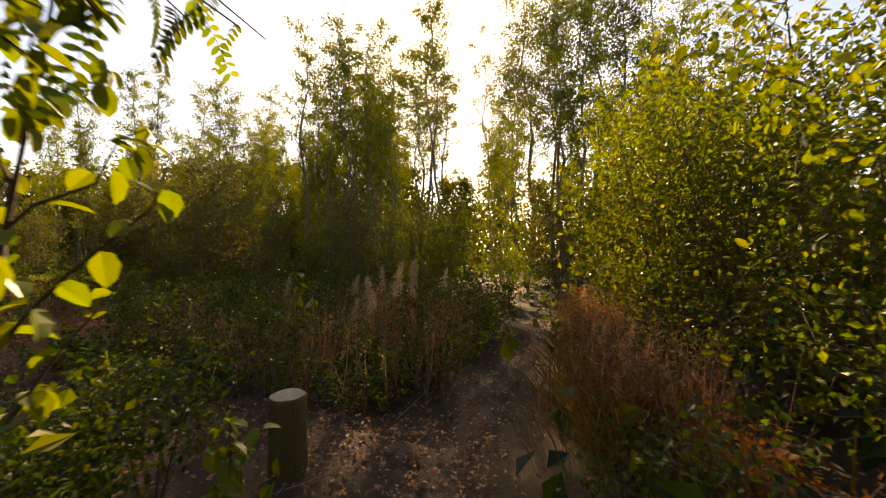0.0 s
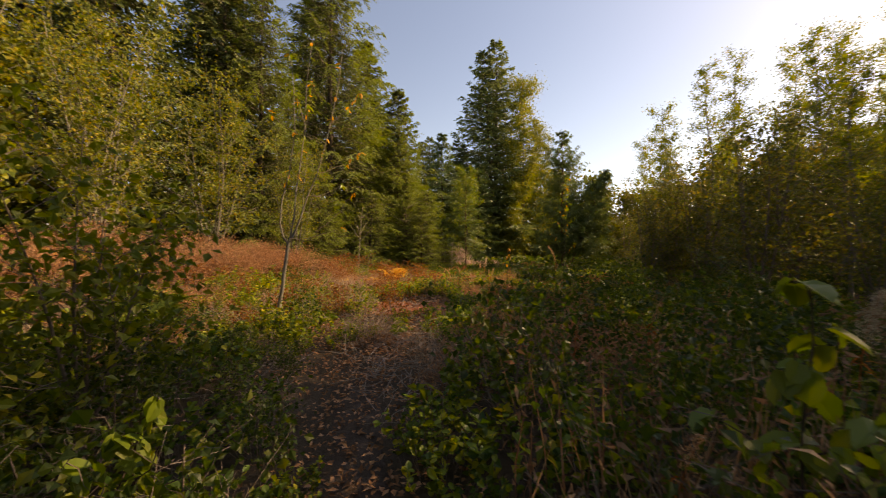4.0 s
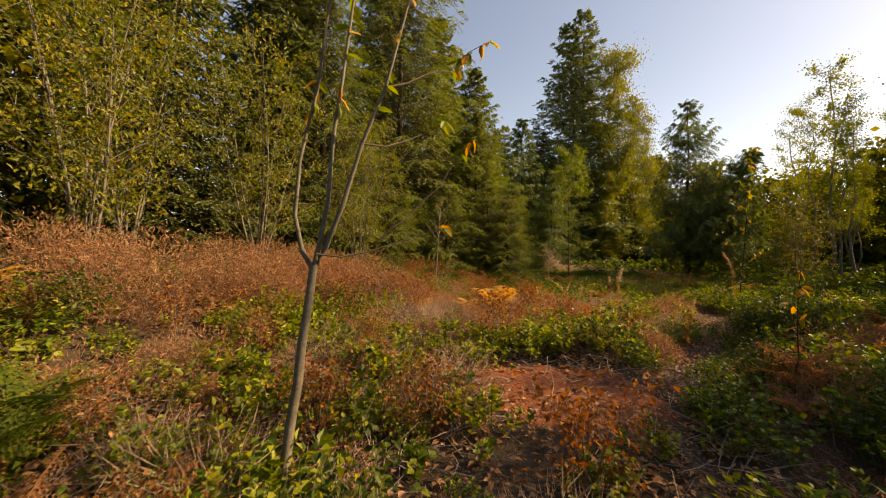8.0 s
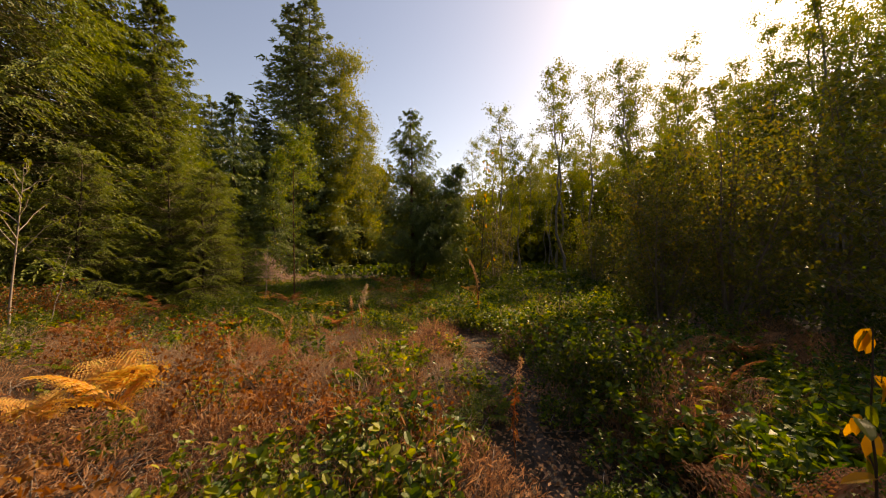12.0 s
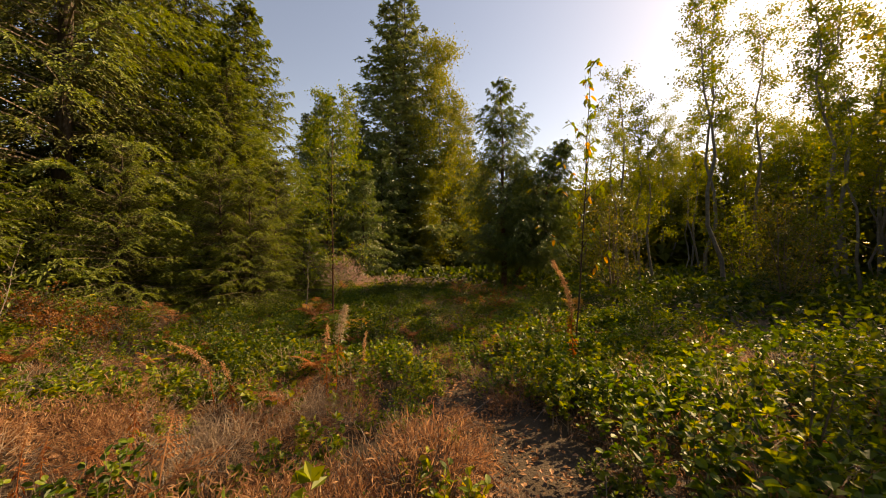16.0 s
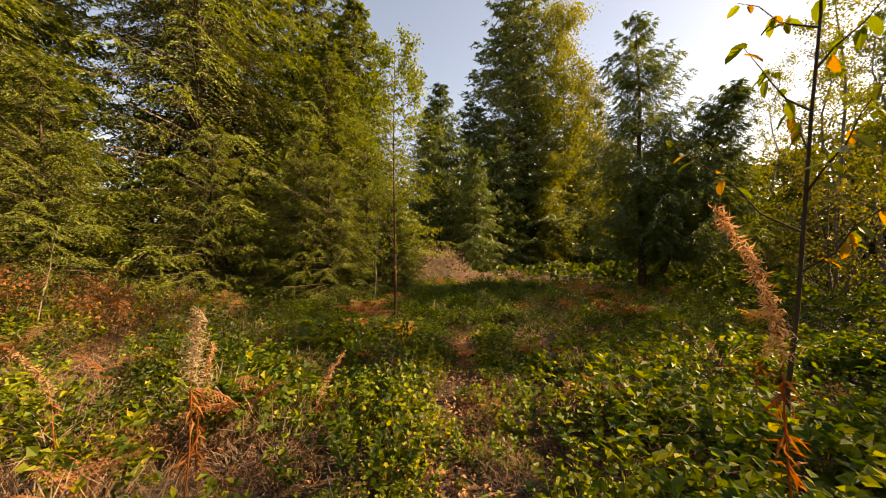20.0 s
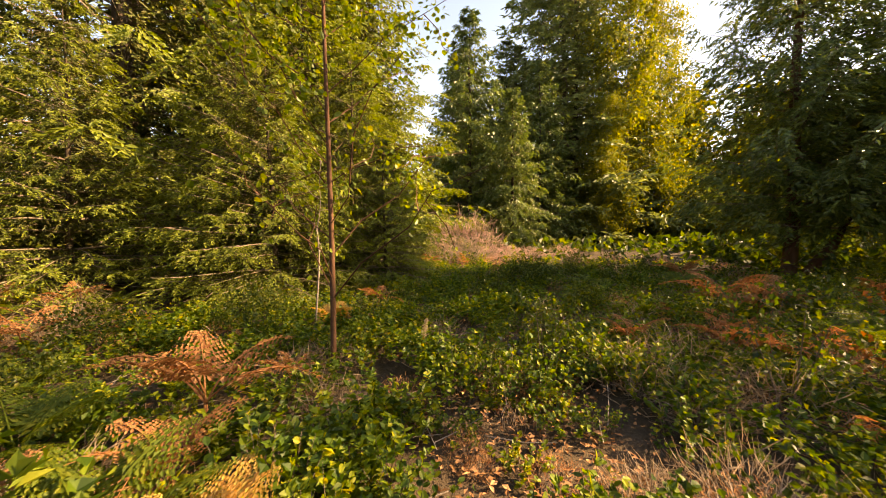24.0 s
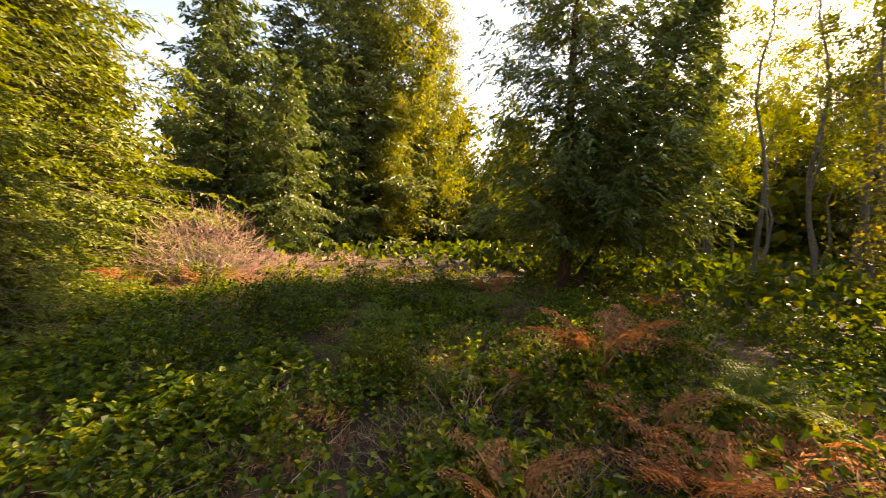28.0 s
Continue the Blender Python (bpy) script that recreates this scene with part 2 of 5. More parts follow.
M_redsoil = solid_material("rotted red wood dust", [(0.25, (0.10, 0.028, 0.012)), (0.5, (0.22, 0.065, 0.024)), (0.8, (0.33, 0.115, 0.045))], 3, 70, bump=1.0)
M_stone = solid_material("pale stone", [(0.25, (0.2, 0.19, 0.18)), (0.8, (0.45, 0.44, 0.42))], 8, 80)


# ---- mesh tools: everything is arrays of vertices and quads ----
class Heap:
    """Collects quads for one mesh."""

    def __init__(self):
        self.v, self.f, self.n = [], [], 0

    def add(self, v, f):
        self.v.append(np.asarray(v, float).reshape(-1, 3))
        self.f.append(np.asarray(f, int).reshape(-1, 4) + self.n)
        self.n += len(self.v[-1])
        return self

    def mesh(self, name, material, smooth=False):
        v, f = np.concatenate(self.v), np.concatenate(self.f)
        me = bpy.data.meshes.new(name)
        me.vertices.add(len(v))
        me.vertices.foreach_set("co", v.ravel().astype(np.float32))
        me.loops.add(f.size)
        me.loops.foreach_set("vertex_index", f.ravel().astype(np.int32))
        me.polygons.add(len(f))
        me.polygons.foreach_set("loop_start", np.arange(0, f.size, 4, dtype=np.int32))
        me.polygons.foreach_set("use_smooth", np.full(len(f), smooth))
        me.materials.append(material)
        me.update(calc_edges=True)
        return me


def unit(a):
    a = np.asarray(a, float)
    return a / np.maximum(np.linalg.norm(a, axis=-1, keepdims=True), 1e-9)


def tube(heap, pts, radii, sides=5):
    """A tapering tube along a line of points, closed at its tip by its thinness."""
    pts, radii = np.asarray(pts, float), np.asarray(radii, float)
    d = unit(np.gradient(pts, axis=0))
    ref = np.where(np.abs(d[:, 2:3]) > 0.9, [[1.0, 0, 0]], [[0, 0, 1.0]])
    u = unit(np.cross(d, ref))
    w = np.cross(d, u)
    a = np.linspace(0, 2 * np.pi, sides, endpoint=False)
    ring = pts[:, None] + radii[:, None, None] * (np.cos(a)[None, :, None] * u[:, None] + np.sin(a)[None, :, None] * w[:, None])
    i, j = np.meshgrid(np.arange(len(pts) - 1), np.arange(sides), indexing="ij")
    k = (j + 1) % sides
    heap.add(ring.reshape(-1, 3), np.stack([i * sides + j, i * sides + k, (i + 1) * sides + k, (i + 1) * sides + j], -1).reshape(-1, 4))


def leaves(heap, at, way, up, length, width, fold=0.25, droop=0.1, small=False, fine=False):
    """Leaves with their stalk end at the places given, pointing along way, face to up. small: one quad, else two about a midrib."""
    at, way = np.asarray(at, float), unit(way)
    side = unit(np.cross(way, up))
    nor = np.cross(side, way)
    L, W = np.broadcast_to(length, len(at))[:, None], np.broadcast_to(width, len(at))[:, None]
    mid = at + way * L * 0.45
    a, b = mid + side * W * 0.5 + nor * W * fold, mid - side * W * 0.5 + nor * W * fold
    tip = at + way * L - nor * L * droop
    k = np.arange(len(at))[:, None]
    if fine:
        rows = []
        for t, w, h in ((0.14, 0.33, 0.8), (0.48, 0.50, 0.8), (0.84, 0.32, 0.6)):
            c = at + way * L * t - nor * L * droop * t * t
            rows += [c + side * W * w + nor * W * fold * h, c, c - side * W * w + nor * W * fold * h]
        quads = np.array([[0, 1, 2, 3], [1, 4, 5, 2], [2, 5, 6, 3], [4, 7, 8, 5], [5, 8, 9, 6], [7, 10, 9, 8]])
        heap.add(np.stack([at, *rows, tip], 1), (k[:, :, None] * 11 + quads[None]).reshape(-1, 4))
    elif small:
        heap.add(np.stack([at, a, tip, b], 1), k * 4 + np.array([[0, 1, 2, 3]]))
    else:
        m = at + way * L * 0.5
        heap.add(np.stack([at, a, tip, b, m], 1), np.concatenate([k * 5 + np.array([[0, 1, 2, 4]]), k * 5 + np.array([[0, 4, 2, 3]])]))


def rnd(*a):
    return np.random.uniform(*a)


def sphere_dirs(n, flat=1.0):
    d = np.random.normal(size=(n, 3))
    d[:, 2] *= flat
    return unit(d)


def line(a, b, n=5, wander=0.0, sag=0.0):
    """A wandering, sagging line from a to b."""
    t = np.linspace(0, 1, n)[:, None]
    p = np.asarray(a, float) * (1 - t) + np.asarray(b, float) * t
    p[1:-1] += np.random.normal(size=(max(n - 2, 0), 3)) * wander
    p[:, 2] -= sag * np.sin(np.pi * t[:, 0])
    return p


JOINED = {"branchwork", "crown", "inner_crown", "foliage", "twig_tangle", "shoot_mass", "stem_tangle", "tuft_growth", "plume", "dry_foliage"}


def put(name, me, parent=None, label=""):
    ob = new(name, me)
    if parent is not None:
        ob.parent = parent
    if label:
        ob["label"] = label
    if name in JOINED:
        ob["kind"] = "stuff"
    return ob


def thing(name, label, category, group="", kind="", m=None):
    ob = tagged(new(name), label, category, group, kind)
    if m is not None:
        ob.matrix_basis = m
    return ob


def place(ob, x, y, turn=0.0, s=1.0, z=None, lean=0.0):
    """A copy of a thing, standing on the ground."""
    c = copy_thing(ob, pose(x, y, ground_z(x, y) - 0.02 if z is None else z, lean, 0, turn))
    c.scale = (s, s, s)
    return c


# ---- plants ----
def conifer(name, h, reach, needles, bark, label, category, whorls=30, per=7, droop=0.35, twigs=15, blade=(0.11, 0.03), blades=7, bare=0.06, hang=0.2, radius=None, power=0.8, stems=((0, 0, 1.0),), curl=0.2, ruffle=0.42, inner=None, gaps=0.05, dead=0):
    """A conifer: trunk, whorls of drooping boughs and flat fans of needle twigs, older needles inside (by default
    darkened for crown shade), bare dead twigs below.
    """
    tree = thing(name, label, category)
    wood, crown, old, limbs = Heap(), Heap(), Heap(), Heap()
    up = np.array([0, 0, 1.0])
    for k, (lx, ly, part_h) in enumerate(stems):
        hh = h * part_h
        zs = np.linspace(0, hh, 9)
        bend = (zs / hh) ** 0.8
        path = np.stack([lx * bend + 0.05 * np.sin(zs) + 0.2 * k, ly * bend + 0.04 * np.cos(zs * 0.7), zs], 1)
        r0 = (radius or h * 0.013) * (1 if k == 0 else 0.75)
        tube(wood, path, r0 * (1 - zs / hh * 0.94) + 0.004, 8)
        for i in range(whorls):
            f = bare + (1 - bare) * ((i + rnd(0, 1)) / whorls) ** 1.12
            z = f * hh
            n = max(3, int(per * (1 - 0.45 * f)))
            base = np.array([np.interp(z, zs, path[:, 0]), np.interp(z, zs, path[:, 1]), z])
            for j in range(n):
                if rnd(0, 1) < gaps:
                    continue
                a = 2 * np.pi * (j + rnd(-0.35, 0.35)) / n + i * 2.4
                L = reach * (part_h ** 0.5) * max(0.0, 1 - f) ** power * rnd(0.66, 1.14) + 0.10 + 0.012 * hh
                out = np.array([np.cos(a), np.sin(a), 0])
                across = np.array([-np.sin(a), np.cos(a), 0])
                t = np.linspace(0, 1, 6)[:, None]
                rise = (0.45 * f + 0.08) * L
                sag = droop * L * (1 - 0.75 * f) * rnd(0.7, 1.3)
                bough = base + out * L * t + across * rnd(-0.12, 0.12) * L * t ** 2 + up * (rise * t - sag * t ** 2 + curl * L * 0.5 * t ** 4)
                tube(limbs, bough, np.linspace(0.006 + 0.005 * L, 0.003, 6), 3)
                m = max(3, int(twigs * (0.3 + 0.7 * L / reach)))
                s = np.sort(np.random.uniform(0.08, 1.0, m))
                pos = np.stack([np.interp(s, t[:, 0], bough[:, c]) for c in range(3)], 1)
                sgn = np.where(np.arange(m) % 2 == 0, 1.0, -1.0)[:, None]
                tl = (L * (0.34 - 0.25 * s) * np.random.uniform(0.6, 1.25, m) + 0.10)[:, None]
                td = unit(across * sgn * 0.75 + out * 0.85 - up * hang * 0.7 + np.random.normal(size=(m, 3)) * 0.09)
                q = np.tile(np.linspace(0.05, 1.0, blades), m)
                o = np.repeat(np.arange(m), blades)
                p = pos[o] + td[o] * tl[o] * q[:, None] - up * (tl[o] * hang * 0.7) * (q ** 2)[:, None]
                side = np.cross(td[o], up) * np.where(np.arange(len(o)) % 2 == 0, 1, -1)[:, None]
                w = unit(td[o] + side * 0.6 + np.random.normal(size=(len(o), 3)) * ruffle - up * hang * 0.4)
                face = up * 0.75 + out * 0.5 + np.random.normal(size=3) * 0.3 + np.random.normal(size=(len(o), 3)) * ruffle
                ll, ww = blade[0] * np.random.uniform(0.6, 1.35, len(o)), blade[1] * np.random.uniform(0.7, 1.3, len(o))
                # inner blades get the inner colour, by default with crown shade painted in
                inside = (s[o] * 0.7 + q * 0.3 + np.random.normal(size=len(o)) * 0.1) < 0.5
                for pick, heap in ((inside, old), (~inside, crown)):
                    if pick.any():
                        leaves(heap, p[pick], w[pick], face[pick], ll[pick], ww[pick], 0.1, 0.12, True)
        for i in range(dead):
            z = rnd(0.03, 0.55) * hh
            a, L = rnd(0, 6.283), reach * (1 - z / hh) * rnd(0.35, 0.9)
            c = np.array([np.interp(z, zs, path[:, 0]), np.interp(z, zs, path[:, 1]), z])
            e = c + L * np.array([np.cos(a), np.sin(a), rnd(-0.5, 0.0)])
            br = line(c, e, 5, 0.05 * L)
            tube(limbs, br, np.linspace(0.014, 0.004, 5), 3)
            for _ in range(5):
                u = rnd(0.3, 1.0)
                g = c * (1 - u) + e * u
                tube(limbs, line(g, g + L * 0.25 * unit(np.random.normal(size=3) + np.array([0, 0, -0.7])), 3, 0.02), [0.005, 0.004, 0.003], 3)
    put("trunk", wood.mesh("trunk", bark, True), tree)
    put("branchwork", limbs.mesh("branchwork", M_twig), tree)
    put("crown", crown.mesh("crown", needles), tree)
    put("inner_crown", old.mesh("inner_crown", inner or M_shaded_old_needle), tree, "older inner needles, on spruces darkened like crown shade")
    return tree


def broadleaf(name, h, reach, foliage, bark, label, category, n_limbs=16, n_leaves=3500, leaf=(0.09, 0.06), bare=0.3, radius=0.09, rise=0.6, weep=0.0, lean=0.0, clump=0.45, small=True, sway=0.25, stems=1, top=0.5, thin=1.0, fine=False, crown_bias=0.0):
    """A broadleaved tree: one or several tapered trunks, limbs, twigs and a loose crown of single leaves."""
    tree = thing(name, label, category)
    wood, limbs, crown = Heap(), Heap(), Heap()
    for k in range(stems):
        a0 = 2 * np.pi * k / max(stems, 1) + rnd(0, 1)
        spread = (0.0 if stems == 1 else rnd(0.10, 0.24)) * h
        hh = h * (1 if k == 0 else rnd(0.7, 1.0))
        zs = np.linspace(0, hh, 10)
        bend = (zs / hh) ** 1.3
        path = np.stack([spread * np.cos(a0) * bend + lean * bend + sway * 0.3 * np.sin(zs * 1.1 + a0), spread * np.sin(a0) * bend + sway * 0.3 * np.sin(zs * 0.8 + 2 * a0), zs], 1)
        path[:, :2] -= path[0, :2] - 0.03 * np.array([np.cos(a0), np.sin(a0)]) * (stems > 1)
        r = radius * (1 if stems == 1 else 0.6)
        tube(wood, path, r * (1 - 0.9 * zs / hh) + 0.003, 7)
        ends = []
        for i in range(n_limbs):
            f = bare + (1 - bare) * ((i + rnd(0, 1)) / n_limbs)
            z = f * hh
            b = np.array([np.interp(z, zs, path[:, c]) for c in range(3)])
            a = i * 2.4 + rnd(-0.5, 0.5)
            L = reach * (1.15 - f * (1 - top) - top * 0.15) * rnd(0.6, 1.15)
            tip = b + L * np.array([np.cos(a), np.sin(a), rise * rnd(0.5, 1.4)])
            br = line(b, tip, 5, 0.04 * L, -0.06 * L)
            br[:, 2] -= weep * L * np.linspace(0, 1, 5) ** 2
            tube(limbs, br, thin * np.linspace(max(0.004, r * 0.32 * (1 - f * 0.6)), 0.003, 5), 4)
            ends.append(br)
            for _ in range(2):
                s = rnd(0.35, 0.8)
                c = np.array([np.interp(s, np.linspace(0, 1, 5), br[:, q]) for q in range(3)])
                e = c + L * 0.45 * unit(np.random.normal(size=3) + np.array([0, 0, 0.25 - weep]))
                sub = line(c, e, 4, 0.02 * L)
                sub[:, 2] -= weep * L * 0.6 * np.linspace(0, 1, 4) ** 2
                tube(limbs, sub, thin * np.linspace(0.006, 0.002, 4), 3)
                ends.append(sub)
        ends.append(path[-4:])
        per = max(2, n_leaves // (stems * len(ends)))
        even = per
        for br in ends:
            per = even if not crown_bias else max(2, int(even * (0.12 + crown_bias * (br[:, 2].mean() / hh) ** 2)))
            t = np.random.beta(2.0, 1.3, per)
            u = np.linspace(0, 1, len(br))
            p = np.stack([np.interp(t, u, br[:, c]) for c in range(3)], 1)
            p += np.random.normal(size=p.shape) * clump * reach * 0.3 * np.random.uniform(0.15, 1.0, (per, 1))
            p[:, 2] -= weep * np.random.uniform(0, 0.5, per) * reach * 0.5
            d = sphere_dirs(per) + np.array([0, 0, -0.45 - weep])
            leaves(crown, p, d, sphere_dirs(per) + np.array([0, 0, 0.8]), leaf[0] * np.random.uniform(0.6, 1.3, per), leaf[1] * np.random.uniform(0.7, 1.2, per), 0.18, 0.1, small, fine)
    put("trunk", wood.mesh("trunk", bark, True), tree)
    put("branchwork", limbs.mesh("branchwork", bark), tree)
    put("crown", crown.mesh("crown", foliage), tree)
    return tree


def salal_arrays(h, r, n_stems, n_leaf, leaf=0.075, fine=True):
    """Stems and leathery oval leaves of one evergreen shrub, as two heaps."""
    wood, foliage = Heap(), Heap()
    for i in range(n_stems):
        a, q = rnd(0, 6.283), math.sqrt(rnd(0.02, 1))
        b = np.array([np.cos(a), np.sin(a), 0]) * r * q * 0.55
        tip = np.array([np.cos(a), np.sin(a), 0]) * r * q + np.array([rnd(-.06, .06), rnd(-.06, .06), h * rnd(0.6, 1.0) * (1.15 - 0.45 * q * q)])
        st = line(b, tip, 4, 0.02)
        tube(wood, st, [0.004, 0.0035, 0.003, 0.002], 3)
        k = max(3, n_leaf // n_stems)
        t = np.random.uniform(0.35, 1.03, k)
        p = np.stack([np.interp(t, np.linspace(0, 1, 4), st[:, c]) for c in range(3)], 1)
        az = np.arange(k) * 2.6 + a
        d = np.stack([np.cos(az), np.sin(az), np.random.uniform(-0.1, 1.3, k)], 1)
        leaves(foliage, p, d, np.array([0, 0, 1.0]) + np.random.normal(size=(k, 3)) * 0.5, leaf * np.random.uniform(0.65, 1.25, k), leaf * 0.74 * np.random.uniform(0.8, 1.15, k), 0.16, 0.14, not fine, fine)
    return wood, foliage


def salal(h, r, n_stems, n_leaf, material, label, leaf=0.075, fine=True, name="salal_shrub"):
    sh = thing(name, label, "shrub", "salal shrubs beside the path")
    wood, foliage = salal_arrays(h, r, n_stems, n_leaf, leaf, fine)
    put("stem_tangle", wood.mesh("stem_tangle", M_twig), sh)
    put("foliage", foliage.mesh("foliage", material), sh)
    return sh


def frond_mesh(L, width, material, curl=0.35, pairs=13, name="frond", ragged=0.0):
    """One bracken frond along +Y: a midrib with pinnae, each cut into pinnules."""
    hp = Heap()
    t = np.linspace(0, 1, 8)
    rib = np.stack([0 * t, L * t * (1 - 0.12 * t), L * (0.55 * t - curl * 1.5 * t ** 2)], 1)
    tube(hp, rib, np.linspace(0.006, 0.0015, 8), 3)
    for i in range(pairs):
        f = 0.24 + 0.75 * i / pairs
        b = np.array([np.interp(f, t, rib[:, c]) for c in range(3)])
        pl = width * (1 - (f - 0.24) / 0.80) ** 0.85 * rnd(0.8, 1.1)
        for s in (-1, 1):
            if rnd(0, 1) < ragged:
                continue
            d = unit(np.array([s * 1.0, 0.42, -0.12 - rnd(0, 0.5) * ragged + rnd(-.08, .08)]))
            n = max(4, int(pl / 0.022))
            q = np.linspace(0.06, 1.0, n)
            p = b + d * pl * q[:, None]
            p[:, 2] -= 0.12 * pl * q ** 2
            sl = pl * 0.21 * (1.05 - q) + 0.012
            for e in (-1, 1):
                w = unit(np.cross(d, [0, 0, 1.0]) * e * 1.0 + d * 0.45 + np.random.normal(size=(n, 3)) * 0.1)
                leaves(hp, p, w, np.array([0, 0, 1.0]) + np.random.normal(size=(n, 3)) * 0.15, sl, sl * 0.5 + 0.004, 0.1, 0.15, True)
    return hp.mesh(name, material)


def bracken(material, label, n=6, L=0.75, width=0.30, lift=0.30, ragged=0.0, group="", tilt=(12, 38)):
    f = thing("bracken_fern", label, "fern", group)
    kinds = [frond_mesh(L * rnd(0.8, 1.1), width, material, rnd(0.25, 0.5), ragged=ragged) for _ in range(3)]
    for i in range(n):
        a = 360.0 * i / n + rnd(-20, 20)
        fr = put("frond", kinds[i % 3], f)
        fr.matrix_basis = pose(0, 0, lift * rnd(0.6, 1.2), rnd(*tilt), rnd(-15, 15), a)
        st = Heap()
        z = fr.matrix_basis.translation.z
        tube(st, line((rnd(-.03, .03), rnd(-.03, .03), -0.02), (0, 0, z), 3, 0.01), [0.006, 0.005, 0.005], 4)
        put("stalk", st.mesh("stalk", material), f)
    return f


def fireweed(h, label, fluff, lean=0.06, plume=0.35, leafy=18, thick=0.05, n_fluff=240, bend=0.15):
    """A dry fireweed stalk: red stem, hanging narrow leaves and a spike of seed fluff."""
    f = thing("fireweed_stalk", label, "dry stalk")
    t = np.linspace(0, 1, 8)
    ax = np.stack([lean * h * t + bend * h * np.maximum(0, t - 0.55) ** 2, 0.03 * np.sin(t * 4), h * t], 1)
    stem = Heap()
    tube(stem, ax, np.linspace(0.006, 0.002, 8), 5)
    put("stem", stem.mesh("stem", M_red_stem, True), f)
    lv = Heap()
    s = np.random.uniform(0.25, 0.98 - plume, leafy)
    p = np.stack([np.interp(s, t, ax[:, c]) for c in range(3)], 1)
    az = np.arange(leafy) * 2.4
    leaves(lv, p, np.stack([np.cos(az), np.sin(az), np.random.uniform(-1.4, 0.3, leafy)], 1), sphere_dirs(leafy) + np.array([0, 0, 1.0]), np.random.uniform(0.06, 0.13, leafy), 0.014, 0.3, 0.35)
    put("dry_foliage", lv.mesh("dry_foliage", M_red_stem), f)
    pl = Heap()
    s = 1 - plume + plume * np.random.beta(1.3, 1.2, n_fluff)
    p = np.stack([np.interp(s, t, ax[:, c]) for c in range(3)], 1) + np.random.normal(size=(n_fluff, 3)) * thick * 0.35 * (1.25 - (s - 1 + plume) / plume)[:, None]
    leaves(pl, p, sphere_dirs(n_fluff) + np.array([0, 0, -0.35]), sphere_dirs(n_fluff), np.random.uniform(0.018, 0.05, n_fluff), 0.006, 0.4, 0.4, True)
    put("plume", pl.mesh("plume", fluff), f)
    return f


def bush_of_twigs(name, label, material, h, r, n, blade=(0.10, 0.012), dome=1.0, group="", twigs=40, twig_material=None):
    """A dense dome of fine twigs and shoots."""
    b = thing(name, label, "bush", group)
    wood, tips = Heap(), Heap()
    for i in range(twigs):
        d = sphere_dirs(1)[0]
        d[2] = abs(d[2])
        q = rnd(0.55, 0.98)
        tube(wood, line(d * np.array([0.25 * r, 0.25 * r, 0.02]), d * np.array([r, r, h]) * q, 4, 0.05 * r), [0.006, 0.005, 0.003, 0.002], 3)
    d = sphere_dirs(n)
    d[:, 2] = np.abs(d[:, 2])
    q = np.random.uniform(0.3, 1.0, n) ** 0.45 * np.random.uniform(0.88, 1.06, n)
    p = d * np.array([r, r, h]) * q[:, None]
    w = unit(d * np.array([0.9, 0.9, 0.7]) + np.array([0, 0, 0.35]) + np.random.normal(size=(n, 3)) * 0.8)
    leaves(tips, p, w, sphere_dirs(n), blade[0] * np.random.uniform(0.5, 1.4, n), blade[1] * np.random.uniform(0.6, 1.4, n), 0.2, 0.1, True)
    put("twig_tangle", wood.mesh("twig_tangle", twig_material or M_twig), b)
    put("shoot_mass", tips.mesh("shoot_mass", material), b)
    return b


def tuft(label, material, h, n, spread=0.25, width=0.006, group="", name="grass_tuft"):
    g = thing(name, label, "grass", group)
    hp = Heap()
    a = np.random.uniform(0, 6.283, n)
    q = np.random.uniform(0, 1, n)
    p = np.stack([np.cos(a) * q * spread * 0.5, np.sin(a) * q * spread * 0.5, np.zeros(n)], 1)
    d = np.stack([np.cos(a) * q * 0.9, np.sin(a) * q * 0.9, np.random.uniform(0.7, 1.4, n)], 1) + np.random.normal(size=(n, 3)) * 0.2
    leaves(hp, p, d, np.stack([np.cos(a), np.sin(a), 0.2 + 0 * a], 1), h * np.random.uniform(0.5, 1.1, n), width, 0.1, 0.35)
    put("tuft_growth", hp.mesh("tuft_growth", material), g)
    return g


# ---- ground ----
TRACK = np.array([(1.35, -1.6), (1.3, -0.6), (1.2, 0.2), (0.9, 1.5), (0.45, 2.6), (0.3, 4.0), (0.6, 5.4), (1.0, 7.0), (1.3, 8.3), (1.8, 9.0), (2.2, 9.85), (2.9, 10.8), (3.4, 11.6), (3.6, 12.6), (3.2, 14.2), (3.2, 15.3), (3.65, 16.5), (3.55, 17.4), (3.3, 19.5), (3.05, 22.0), (2.75, 22.9), (2.35, 23.4)])
FORK = np.array([(-6, -4.0), (-3.5, -3.0), (-1.4, -2.25), (1.05, -1.67), (2.9, -1.8), (4.1, -2.05), (5.4, -2.25), (7.2, -2.5), (10, -3.2), (14, -3.6)])


def along(line_, step=0.15):
    d = np.r_[0, np.cumsum(np.linalg.norm(np.diff(line_, axis=0), axis=1))]
    s = np.arange(0, d[-1], step)
    p = np.stack([np.interp(s, d, line_[:, k]) for k in range(2)], 1)
    for _ in range(6):
        p[1:-1] = (p[:-2] + 2 * p[1:-1] + p[2:]) / 4
    return p


TRACK_LINE, FORK_LINE = along(TRACK), along(FORK)


def off_track(x, y):
    """Metres from the nearer of the two trodden lines."""
    q = np.array([x, y])
    return min(np.linalg.norm(TRACK_LINE - q, axis=1).min(), np.linalg.norm(FORK_LINE - q, axis=1).min())


